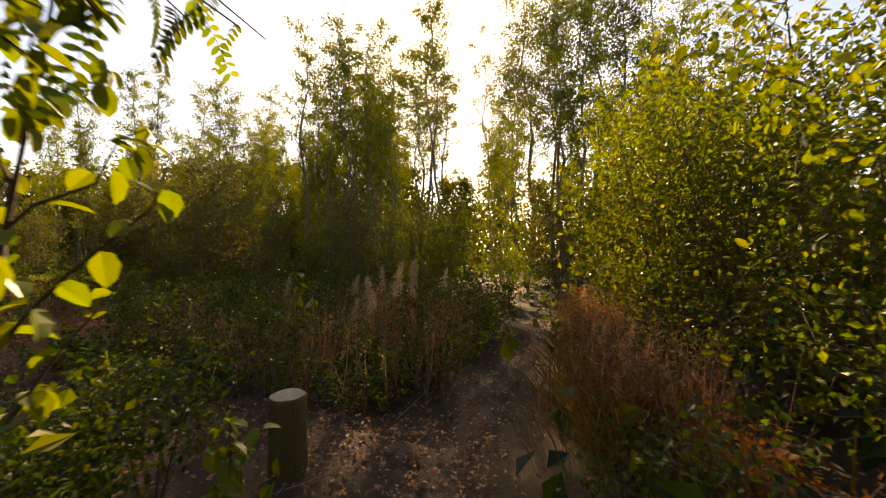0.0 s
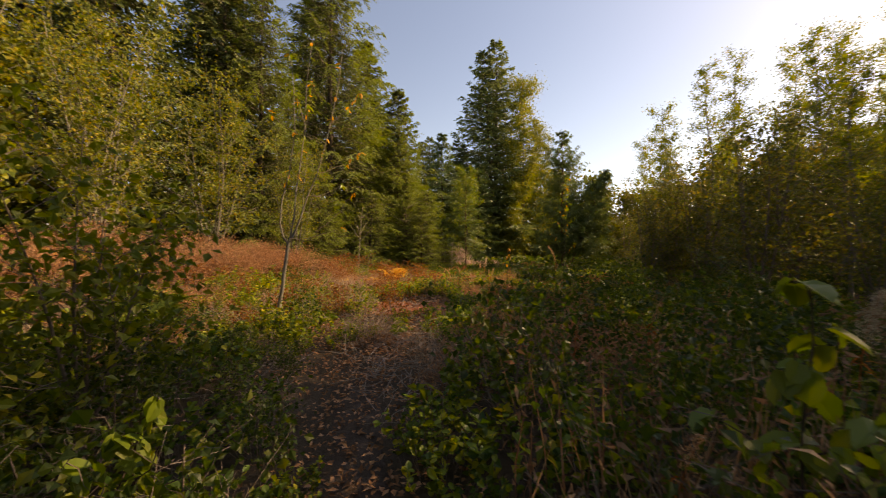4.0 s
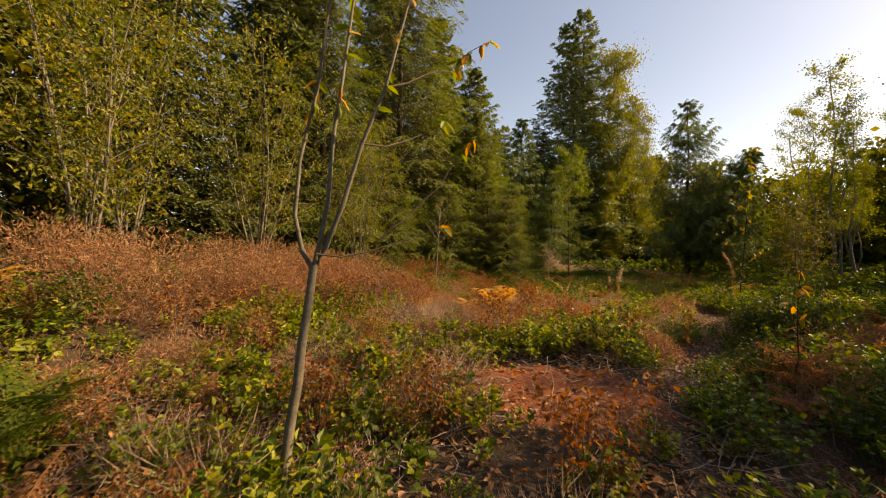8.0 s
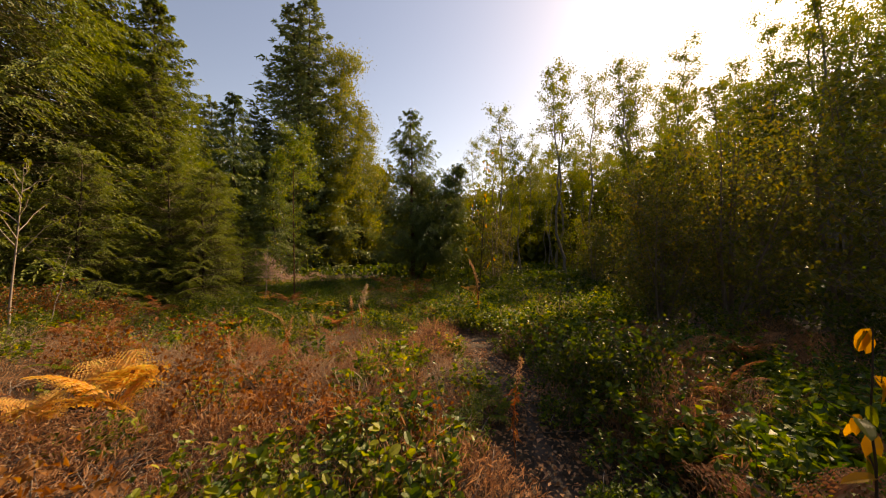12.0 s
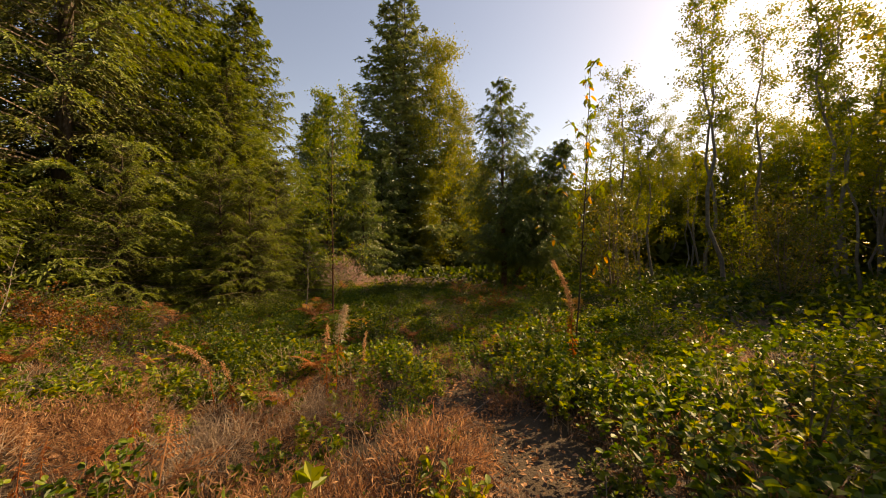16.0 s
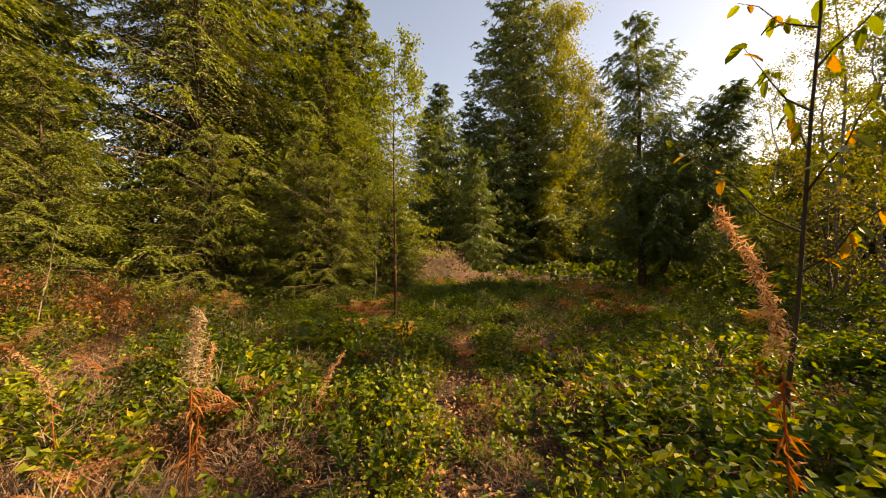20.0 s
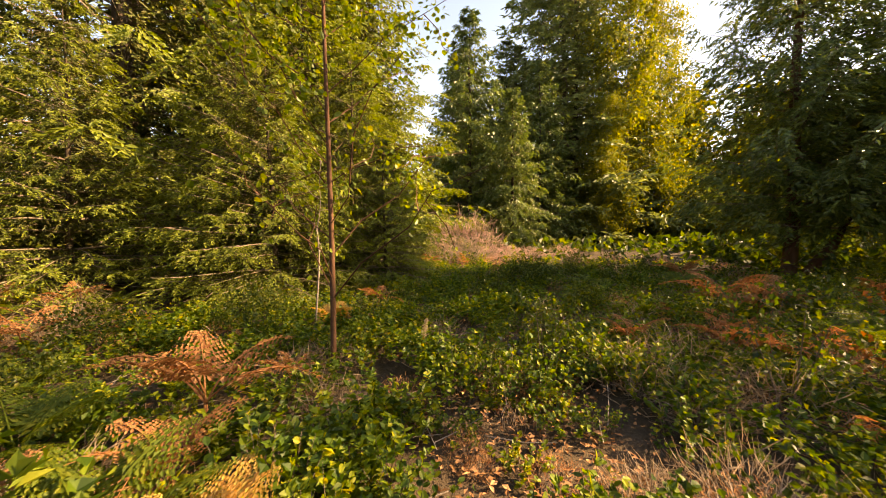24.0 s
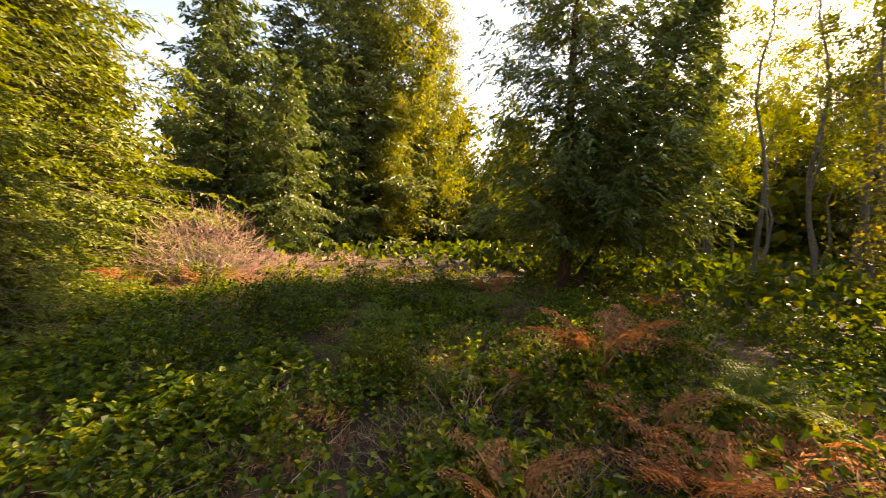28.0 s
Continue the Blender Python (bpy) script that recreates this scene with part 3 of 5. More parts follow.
def ground_z(x, y):
    z = np.interp(y, [-5, 0, 3, 6, 9, 13, 15.5, 20, 24, 30, 40], [-0.25, -0.22, -0.14, -0.06, 0.0, 0.0, -0.12, -0.12, -0.08, 0.08, 0.25])
    z += 0.75 * np.clip((-2.6 - x) / 4.0, 0, 1) * np.clip((y - 2) / 4, 0, 1)
    return float(z + 0.03 * noise.noise(Vector((x * 2.3, y * 2.3, 8))) + 0.05 * noise.noise(Vector((x * 0.6, y * 0.6, 0))) + 0.16 * noise.noise(Vector((x * 0.17, y * 0.17, 3))) * min(1.0, abs(x - 2) / 5))


def ground_sheet():
    near_x = np.concatenate([[-900, -300, -120, -60, -40], np.arange(-30, -9, 1.5), np.arange(-9, 13, 0.25), np.arange(13, 45, 1.5), [60, 120, 300, 900]])
    near_y = np.concatenate([[-900, -300, -120, -50, -25], np.arange(-15, -4, 1.2), np.arange(-4, 32, 0.25), np.arange(32, 60, 1.5), [80, 120, 300, 900]])
    v = [(x, y, ground_z(x, y)) for y in near_y for x in near_x]
    w = len(near_x)
    f = [(j * w + i, j * w + i + 1, (j + 1) * w + i + 1, (j + 1) * w + i) for j in range(len(near_y) - 1) for i in range(w - 1)]
    tagged(put("ground", Heap().add(v, f).mesh("ground", M_ground, True)), "dark woodland soil covered with litter and low plants", "ground", kind="structure")


def y_of(p):
    return p[1]


def strip(name, line_, width, material, label, lift=0.035, dip=0.0):
    v, f = [], []
    t = unit(np.gradient(line_, axis=0))
    nrm = np.stack([-t[:, 1], t[:, 0]], 1)
    cols = 7
    for i, (p, q) in enumerate(zip(line_, nrm)):
        for c in range(cols):
            u = c / (cols - 1) * 2 - 1
            w = width * (1.0 if y_of(p) < 3.5 else 0.5 if y_of(p) < 13 else 0.3) * (0.8 + 0.35 * noise.noise(Vector((p[0] * 1.7, p[1] * 1.7, 5 + c // 4))))
            x, y = p + q * u * w
            v.append((x, y, ground_z(x, y) + lift - 0.05 * abs(u) ** 3 + 0.02 * noise.noise(Vector((x * 5, y * 5, 2)))))
    for i in range(len(line_) - 1):
        for c in range(cols - 1):
            f.append((i * cols + c, i * cols + c + 1, (i + 1) * cols + c + 1, (i + 1) * cols + c))
    return tagged(put(name, Heap().add(v, f).mesh(name, material, True)), label, "path", kind="structure")


ground_sheet()
strip("path_main", TRACK_LINE, 0.27, M_path, "narrow trodden footpath strewn with brown litter")
strip("path_branch", FORK_LINE, 0.25, M_path, "narrow dusty footpath leading into the thicket", 0.045)


def red_patch(cx, cy, rx, ry, skew, lift):
    v, f, n = [], [], 25
    for j in range(n):
        for i in range(n):
            p, q = i / (n - 1) * 2 - 1, j / (n - 1) * 2 - 1
            p, q = p * math.sqrt(1 - q * q / 2), q * math.sqrt(1 - p * p / 2)
            r = math.hypot(p, q)
            k = 1 + 0.35 * noise.noise(Vector((p * 1.6, q * 1.6, 7)))
            x, y = cx + rx * p * k + skew * q * k, cy + ry * q * k
            v.append((x, y, ground_z(x, y) + lift - 0.09 * r ** 4 + 0.03 * noise.noise(Vector((x * 4, y * 4, 1)))))
    f = [(j * n + i, j * n + i + 1, (j + 1) * n + i + 1, (j + 1) * n + i) for j in range(n - 1) for i in range(n - 1)]
    tagged(put("red_soil_patch", Heap().add(v, f).mesh("red_soil_patch", M_redsoil, True)), "bare patch of rotted orange-red wood dust", "soil", kind="structure")


red_patch(0.0, 7.85, 1.3, 1.2, -0.5, 0.05)
red_patch(-1.9, 8.4, 1.2, 0.8, -0.2, 0.035)

# ---- large conifers ----
spruce_b = conifer("spruce_tree", 26, 7.3, M_spruce, M_darkbark, "very tall broad spruce with shaggy hanging boughs and dead twigs inside", "conifer", whorls=42, per=11, twigs=38, blades=18, blade=(0.15, 0.062), hang=0.5, droop=0.42, bare=0.01, power=0.75, dead=30)
spruce_b.matrix_basis = pose(-9.3, 26.6, 0.3)
spruce_a = conifer("spruce_tree", 16.5, 5.6, M_spruce, M_darkbark, "broad pyramid-shaped spruce with dense yellowish-green boughs to the ground", "conifer", whorls=40, per=11, twigs=32, blades=12, blade=(0.17, 0.075), hang=0.36, droop=0.34, bare=0.01, power=0.9, dead=12)
spruce_a.matrix_basis = pose(-5.4, 33.4, 0.3)
spruce_d = conifer("spruce_tree", 5.6, 2.3, M_spruce, M_darkbark, "young spruce with bright yellow-green feathery boughs down to the ground", "conifer", whorls=26, per=10, twigs=28, blades=16, blade=(0.075, 0.024), hang=0.4, droop=0.3, bare=0.02, dead=4)
spruce_d.matrix_basis = pose(-3.0, 24.6, ground_z(-3.0, 24.6) - 0.03)
place(spruce_b, -10.6, 19.6, 140, 0.62)
place(spruce_a, -4.4, 28.6, 215, 0.66)
place(spruce_a, -8.6, 33.5, 70, 1.25)
place(spruce_d, -1.9, 24.2, 20, 0.85)
place(spruce_d, -5.0, 22.8, 160, 0.9)
place(spruce_d, -1.9, 27.2, 250, 1.05)
place(spruce_d, -7.4, 20.3, 60, 1.0)
place(spruce_d, -0.6, 26.4, 310, 0.62)
spruce_c = conifer("spruce_tree", 25, 6.4, M_darkneedle, M_darkbark, "very tall dark spruce at the clearing's edge", "conifer", whorls=42, per=10, twigs=18, blades=7, blade=(0.42, 0.17), hang=0.4, droop=0.4, bare=0.02, inner=M_shaded_old_needle)
spruce_c.matrix_basis = pose(-12.4, 31.0, 0.4)
for x, y, a, s in ((-13.5, 20.5, 60, 0.85), (-14.5, 14.5, 120, 0.72), (-17, 24, 200, 0.9), (-17, 9, 10, 0.66), (-9.5, 40, 310, 0.7), (-16, 3, 200, 0.62), (-15, -5, 77, 0.7), (-21, 16, 40, 0.9)):
    place(spruce_c, x, y, a, s)
fir = conifer("fir_tree", 30, 8.4, M_fir, M_darkbark, "tall dark twin-topped fir with ragged level boughs", "conifer", whorls=40, per=10, twigs=18, blades=8, blade=(0.44, 0.18), bare=0.05, hang=0.22, droop=0.28, power=0.78, stems=((0, 0, 1.0), (-1.9, 0.5, 0.97)), gaps=0.12, inner=M_fir)
fir.matrix_basis = pose(4.9, 50.0, 0.3)
place(fir, -0.5, 49.5, 200, 0.55)
place(fir, -4.5, 52, 20, 0.58)
hemlock = conifer("hemlock_tree", 15, 4.0, M_cedar, M_darkbark, "dark slim hemlock with drooping sprays and a thin top", "conifer", whorls=34, per=9, twigs=18, blades=8, blade=(0.28, 0.11), hang=0.6, droop=0.5, bare=0.02, inner=M_cedar)
hemlock.matrix_basis = pose(-1.9, 41.8, 0.3)
place(hemlock, 1.0, 40.0, 130, 0.62)
place(hemlock, 2.4, 43.5, 250, 0.8)
cedar = conifer("cedar_tree", 11.0, 3.3, M_cedar, M_redbark, "dark green twin-stemmed cedar with flat hanging sprays", "conifer", whorls=32, per=10, twigs=28, blades=12, ruffle=0.34, blade=(0.15, 0.050), hang=0.5, droop=0.30, radius=0.16, bare=0.17, power=0.75, curl=0.65, stems=((0, 0, 1.0), (2.9, -0.6, 0.70)), dead=10, gaps=0.2, inner=M_cedar)
cedar.matrix_basis = pose(8.75, 29.3, ground_z(8.75, 29.3))

# ---- broadleaved trees ----
birch = broadleaf("birch_tree", 24, 4.2, M_birch, M_aspenbark, "tall yellowing birch with fine weeping twigs", "birch", n_limbs=36, n_leaves=21000, leaf=(0.21, 0.15), bare=0.07, radius=0.16, rise=0.5, weep=0.5, clump=0.55, top=0.45)
birch.matrix_basis = pose(8.2, 47.0, 0.3)
place(birch, 10.6, 49.0, 130, 0.75)
place(birch, 6.6, 44.5, 40, 0.42)
alder = broadleaf("alder_sapling", 6.3, 1.5, M_alder, M_redbark, "young slender alder with reddish bark and glossy pale green leaves", "sapling", n_limbs=36, crown_bias=2.6, n_leaves=5200, leaf=(0.050, 0.046), bare=0.10, radius=0.028, rise=0.6, thin=1.0, clump=0.30, small=False, fine=True, sway=0.05, top=0.35)
alder.matrix_basis = pose(1.17, 21.5, ground_z(1.17, 21.5))
aspens = []
for k in range(6):
    h = (14.5, 16.5, 13.0, 18.0, 15.0, 15.0)[k]
    aspens.append(broadleaf("aspen_tree", h, (2.0, 2.2, 1.7, 2.4, 2.1, 1.7)[k], M_aspen, M_aspenbark, "slim leaning aspen with thin yellow-green crown", "aspen", n_limbs=20, n_leaves=(3600, 4000, 3400, 4200, 3300, 2600)[k], leaf=(0.13, 0.105), bare=(0.42, 0.38, 0.25, 0.45, 0.5, 0.5)[k], radius=0.11, rise=0.75, clump=0.6, sway=(0.5, 0.9, 0.4, 0.7, 1.1, 0.8)[k], lean=(0.6, -0.8, 0.2, 1.0, -0.4, -0.6)[k], top=0.45))
# aspens near (13, 3.7) and (15.5, 28) are added to cast shade
SPOTS = [(18.9, 33.6, 2, 1.1), (17.8, 20.5, 5, 0.5), (18.0, 25.5, 5, 0.97), (21.1, 17.2, 4, 0.7), (21.6, 30.2, 5, 1.1), (25.9, 26.2, 5, 1.1), (23.0, 14.5, 2, 1.15), (24.6, 12.4, 3, 0.88), (26, 5.6, 1, 0.93), (20.5, -0.5, 0, 0.85), (12.6, 11.4, 5, 0.42), (13.4, 13.8, 5, 0.48), (15.4, 12.0, 5, 0.52), (14.0, 9.2, 5, 0.8), (15.5, 27.0, 2, 0.65), (15.7, 28.1, 5, 0.66), (15.3, 29.4, 5, 0.66), (12.0, 14.6, 2, 0.55), (11.0, 9.4, 2, 0.5), (15.5, 31.5, 5, 0.4), (19.5, 33, 0, 0.5), (21, 35.5, 1, 0.68), (23, 32, 5, 0.75), (26, 36, 3, 0.68), (28, 33, 0, 0.75), (18.4, 31.2, 5, 0.45), (20.6, 30.6, 5, 0.45), (14.5, 8.2, 3, 0.66), (17.0, 6.9, 5, 0.7), (13.6, 6.2, 5, 0.8), (15.6, 7.0, 5, 0.8), (27.0, 10.8, 1, 1.2), (22.0, 9.4, 0, 1.15), (12.4, -1.0, 5, 0.45), (13.0, 3.7, 5, 0.55), (13.4, 4.9, 5, 0.56), (12.6, 2.6, 5, 0.54), (14.5, -3.6, 0, 0.9), (11.6, -4.8, 2, 0.8), (22, -1.6, 3, 1.1), (21, -4, 1, 1.1), (23.5, -3, 3, 1.1), (19.5, -3.2, 0, 1.1), (18, -5, 1, 1.0), (38, 44, 3, 0.9), (43, 41, 1, 0.9), (38, 38, 0, 0.95)]
random.seed(5)
for i in range(22):
    x, y = random.uniform(15, 34), random.uniform(-12, 6.5)
    if not -6.8 < 0.945 * y - 0.325 * x < 0.3:
        SPOTS.append((x, y, random.randrange(5), random.uniform(0.7, 1.05)))
for i in range(50):
    a, r = radians(random.uniform(40, 84)), random.uniform(28, 40)
    r = max(r, random.uniform(37, 46)) if a < radians(60) else r
    SPOTS.append((4 + r * math.sin(a), 13 + r * math.cos(a), random.randrange(5), random.uniform(0.7, 0.95)))
for i in range(10):
    x = random.uniform(22, 34)
    SPOTS.append((x, ((random.uniform(0.5, 3.2) if i % 3 else random.uniform(-2.8, -1.9)) + 0.325 * x) / 0.945, random.choice((1, 3, 3, 0)), random.uniform(1.0, 1.2)))
for i in range(18):
    a, r = radians(random.uniform(38, 76)), random.uniform(36, 46)
    SPOTS.append((1 + r * math.sin(a), -1 + r * math.cos(a), random.randrange(5), random.uniform(1.0, 1.25)))
for i in range(58):
    x, y = random.uniform(20, 50), random.uniform(-16, 46)
    ang = math.degrees(math.atan2(x - 2.5, y - 8))
    if (18 < ang < 36 and y < 38) or (3 < 0.945 * y - 0.325 * x < 30 and x < 36) or -7 < 0.945 * y - 0.325 * x < 0.4:
        continue
    SPOTS.append((x, y, random.randrange(5), random.uniform(0.75, 1.1)))
for x, y, k, s in SPOTS:
    place(aspens[k], x, y, random.uniform(0, 360), s)
for k, a in enumerate(aspens):
    a.matrix_basis = pose(40 + 2 * k, -16 - 3 * k, -0.2)

# far woods that close the view
far_wood = broadleaf("woodland_tree", 13, 4.2, M_wood_far, M_darkbark, "broad yellow-green tree of the far woodland edge", "tree", n_limbs=22, n_leaves=1600, leaf=(0.62, 0.5), bare=0.05, radius=0.18, rise=0.5, clump=0.85, top=0.25)
far_wood.matrix_basis = pose(15, 58, 0.2)
for i in range(36):
    a = -20 + i * 4.6 + random.uniform(-2, 2)
    r = random.uniform(46, 56)
    place(far_wood, 3 + r * math.sin(radians(a)), 8 + r * math.cos(radians(a)), random.uniform(0, 360), random.uniform(0.75, 1.1))
for i in range(13):
    a = 44 + i * 3.2
    r = random.uniform(40, 44)
    place(far_wood, 4 + r * math.sin(radians(a)), 13 + r * math.cos(radians(a)), random.uniform(0, 360), random.uniform(0.5, 0.65))
for i in range(10):
    a = 12 + i * 3.6
    r = random.uniform(44, 52)
    place(far_wood, 3 + r * math.sin(radians(a)), 12 + r * math.cos(radians(a)), random.uniform(0, 360), random.uniform(0.6, 0.8))
for i in range(12):
    a = 165 + i * 12 + random.uniform(-5, 5)
    place(far_wood, 0 + 17 * math.sin(radians(a)), 3 + 17 * math.cos(radians(a)), random.uniform(0, 360), random.uniform(0.6, 0.9))

hp = Heap()
n = 26000
a, r = np.random.uniform(-1.9, 3.6, n), np.random.uniform(40, 62, n)
a[12000:] = np.random.uniform(0.0, 1.5, n - 12000)
z = np.random.uniform(0.0, 1.0, n) ** 1.4 * 5.5
leaves(hp, np.stack([3 + r * np.sin(a), 8 + r * np.cos(a), z], 1), sphere_dirs(n), sphere_dirs(n), np.random.uniform(0.6, 1.4, n), np.random.uniform(0.5, 1.0, n), 0.2, 0.1, True)
tagged(put("woodland_understorey", hp.mesh("woodland_understorey", M_wood_far)), "dense leafy understorey below the far woodland", "undergrowth", kind="stuff")

# tall shrubs at the clearing's edge
willow = broadleaf("willow_shrub", 6.8, 1.6, M_willow, M_greybark, "many-stemmed willow with sparse yellow and orange leaves", "shrub", n_limbs=14, n_leaves=4600, leaf=(0.11, 0.065), bare=0.12, radius=0.05, rise=1.1, clump=0.5, stems=6, small=True, top=0.6)
willow.matrix_basis = pose(-8.8, 8.7, ground_z(-8.8, 8.7))
for x, y, a, s in ((-8.1, 12.5, 70, 1.0), (-10.5, 10.6, 150, 1.1), (-6.4, 15.4, 210, 0.75), (-9.6, 6.0, 30, 0.95), (-11, 3.4, 200, 1.0), (-8.0, 2.6, 100, 0.8)):
    place(willow, x, y, a, s)
thicket = broadleaf("thicket_shrub", 4.2, 1.5, M_thicket, M_twig, "dense dark leafy shrub of the thicket", "shrub", n_limbs=13, n_leaves=3000, leaf=(0.10, 0.07), bare=0.03, radius=0.06, rise=0.8, clump=0.5, stems=5, top=0.7)
thicket.matrix_basis = pose(8.7, 11.6, ground_z(8.7, 11.6))
yellow_shrub = broadleaf("hazel_shrub", 3.6, 1.2, M_aspen, M_twig, "many-stemmed shrub with yellow-green backlit leaves", "shrub", n_limbs=12, n_leaves=1700, leaf=(0.12, 0.085), bare=0.05, radius=0.035, rise=0.8, clump=0.65, stems=5, top=0.7)
yellow_shrub.matrix_basis = pose(8.2, -5.4, ground_z(8.2, -5.4))
near_hazel = broadleaf("hazel_shrub", 3.9, 1.25, M_aspen, M_twig, "tall many-stemmed shrub with yellow-green leaves beside the path", "shrub", n_limbs=13, n_leaves=6000, leaf=(0.058, 0.042), bare=0.04, radius=0.03, rise=0.8, clump=0.6, stems=5, top=0.75, small=False, fine=True)
near_hazel.matrix_basis = pose(4.2, -3.9, ground_z(4.2, -3.9))
dark_hazel = broadleaf("hazel_shrub", 3.4, 1.2, M_alder, M_twig, "green many-stemmed shrub in the hedge beside the path", "shrub", n_limbs=12, n_leaves=3000, leaf=(0.06, 0.044), bare=0.04, radius=0.03, rise=0.8, clump=0.55, stems=5, top=0.75, small=False)
dark_hazel.matrix_basis = pose(3.4, -4.3, ground_z(3.4, -4.3))
for x, y, a, s in ((4.9, -4.8, 10, 1.05), (1.4, -4.6, 200, 0.95), (-0.8, -5.2, 290, 1.1)):
    place(dark_hazel, x, y, a, s)
for x, y, a, s in ((2.9, -4.9, 100, 1.1), (1.5, -5.0, 60, 1.15), (5.5, -4.6, 200, 1.1), (0.1, -5.4, 150, 1.2)):
    place(near_hazel, x, y, a, s)
# the last shrub, at (11.8, 24.6), is added to shade the near ground
for x, y, a, s in ((7.4, 12.2, 10, 0.7), (8.3, 12.7, 300, 0.85), (8.8, 13.4, 40, 0.8), (12.8, 14.0, 200, 0.9), (10.4, 10.4, 90, 1.1), (8.4, 8.8, 150, 1.0), (11.5, 12.2, 10, 0.9), (9.4, 7.2, 260, 0.75), (9.9, 1.9, 20, 0.7), (12.2, -2.7, 20, 0.9), (7.6, 2.6, 50, 0.7), (14, 13.0, 66, 1.1), (15.5, 21, 10, 0.8), (10.5, 4.6, 200, 0.9), (11.8, 24.6, 30, 0.95)):
    place(thicket, x, y, a, s)
for x, y, a, s in ((7.0, -3.9, 200, 1.15), (9.0, -4.6, 280, 1.2), (6.2, -5.4, 15, 1.5), (11, -4.8, 160, 1.2), (8.6, 0.4, 220, 0.7), (10.2, -1.2, 80, 0.6), (12, 1.4, 33, 1.0), (13.5, 4.0, 120, 1.1), (12.5, 7.6, 70, 0.7), (15.5, 9.5, 90, 1.0), (17, 6, 10, 1.3), (16.5, 1.5, 300, 1.3), (19.5, 11, 20, 1.4), (14.2, -1.6, 150, 1.1), (18.5, 15.5, 250, 1.3), (19.5, 23, 40, 1.3), (22, 28.5, 140, 1.3), (16.5, 35, 20, 1.3), (12, 36, 260, 1.3), (13.0, 33.5, 80, 0.9), (-1.0, 1.6, 140, 0.62), (-1.9, 0.6, 10, 0.7), (-1.6, -0.5, 70, 0.75), (-3.2, -0.8, 20, 0.9), (-3.6, 1.8, 70, 0.8), (24, 20, 10, 1.5), (26, 9, 10, 1.5), (22, 5, 70, 1.4)):
    place(yellow_shrub, x, y, a, s)


# ---- low plants and clutter ----
np.random.seed(11)
random.seed(11)
WAY = along(np.array([(-1.45, -2.4), (0.3, -1.85), (1.45, -1.5), (1.6, -0.95), (1.35, -0.27), (0.5, 2.05), (-0.25, 3.46), (-0.8, 4.9), (-0.3, 6.5), (0.5, 7.5), (1.9, 9.45), (2.9, 11.3), (3.85, 13.4), (3.6, 15.1), (3.3, 16.7), (3.22, 18.9), (3.05, 20.5), (3.3, 21.5)]), 0.2)


def off_way(x, y):
    """Metres from the line walked."""
    return float(np.linalg.norm(WAY - np.array([x, y]), axis=1).min())


salals = [salal(h, r, n, k, M_salal, "evergreen salal shrub with leathery green leaves", lf) for h, r, n, k, lf in ((0.5, 0.44, 26, 360, 0.060), (0.66, 0.47, 28, 400, 0.062), (0.42, 0.42, 22, 290, 0.060), (0.58, 0.52, 30, 420, 0.060))]
salals += [salal(h, r, n, k, M_salal_sun, "salal shrub with yellowing green leaves", lf) for h, r, n, k, lf in ((0.5, 0.44, 26, 350, 0.062), (0.4, 0.38, 20, 240, 0.060), (0.6, 0.47, 28, 380, 0.062))]
rusty = [bush_of_twigs("heather_bush", "low rust-brown bush of fine dry twigs", M_heather, h, r, n, (0.065, 0.007), group="rusty bushes in the clearing", twigs=70) for h, r, n in ((0.42, 0.4, 760), (0.55, 0.45, 900), (0.3, 0.4, 640))]
tall_heather = [bush_of_twigs("heather_bush", "tall rounded heather bush turned rust-red", M_heather, h, r, n, (0.085, 0.013), group="tall heather on the bank", twigs=90) for h, r, n in ((1.05, 0.95, 3200), (0.85, 0.85, 2700), (1.15, 0.9, 3200))]
grey_brush = bush_of_twigs("dead_brush", "tangle of bleached grey dead twigs", M_grass, 0.45, 0.45, 330, (0.22, 0.006), group="dead twigs", twigs=45, twig_material=M_deadtwig)
grasses = [tuft("tuft of bleached dry grass", M_grass, 0.38, 46, group="dry grass tufts"), tuft("tuft of golden dry grass", M_grass_gold, 0.75, 60, 0.3, group="dry grass tufts"), tuft("tuft of flattened dry grass", M_grass, 0.28, 40, 0.4, group="dry grass tufts")]
herbs = []
for h, r, mat, lab in ((0.75, 0.45, M_shade_leaf, "leafy green undergrowth shrub"), (0.95, 0.5, M_shade_leaf, "bushy undergrowth shrub with dull green leaves"), (0.7, 0.45, M_rust, "low shrub with rust-red and orange leaves")):
    herbs.append(broadleaf("undergrowth_shrub", h, r, mat, M_twig, lab, "shrub", n_limbs=7, n_leaves=480, leaf=(0.052, 0.040), bare=0.1, thin=0.45, radius=0.010, rise=0.8, clump=0.7, stems=3, small=False, top=0.8))
fern_green = [bracken(M_fern, "green bracken fern with arching fronds", 6, 0.75, 0.26, 0.28, group="bracken ferns"), bracken(M_fern, "low green bracken fern", 5, 0.6, 0.22, 0.18, group="bracken ferns")]
fern_gold = bracken(M_fern_gold, "golden-orange autumn bracken fern", 6, 0.66, 0.27, 0.24, group="bracken ferns", tilt=(28, 52))
fern_dead = [bracken(M_fern_dead, "dead rust-brown bracken with curled fronds", 6, 0.7, 0.2, 0.3, 0.3, group="bracken ferns"), bracken(M_fern_dead, "collapsed dead brown bracken", 5, 0.6, 0.18, 0.2, 0.35, group="bracken ferns")]

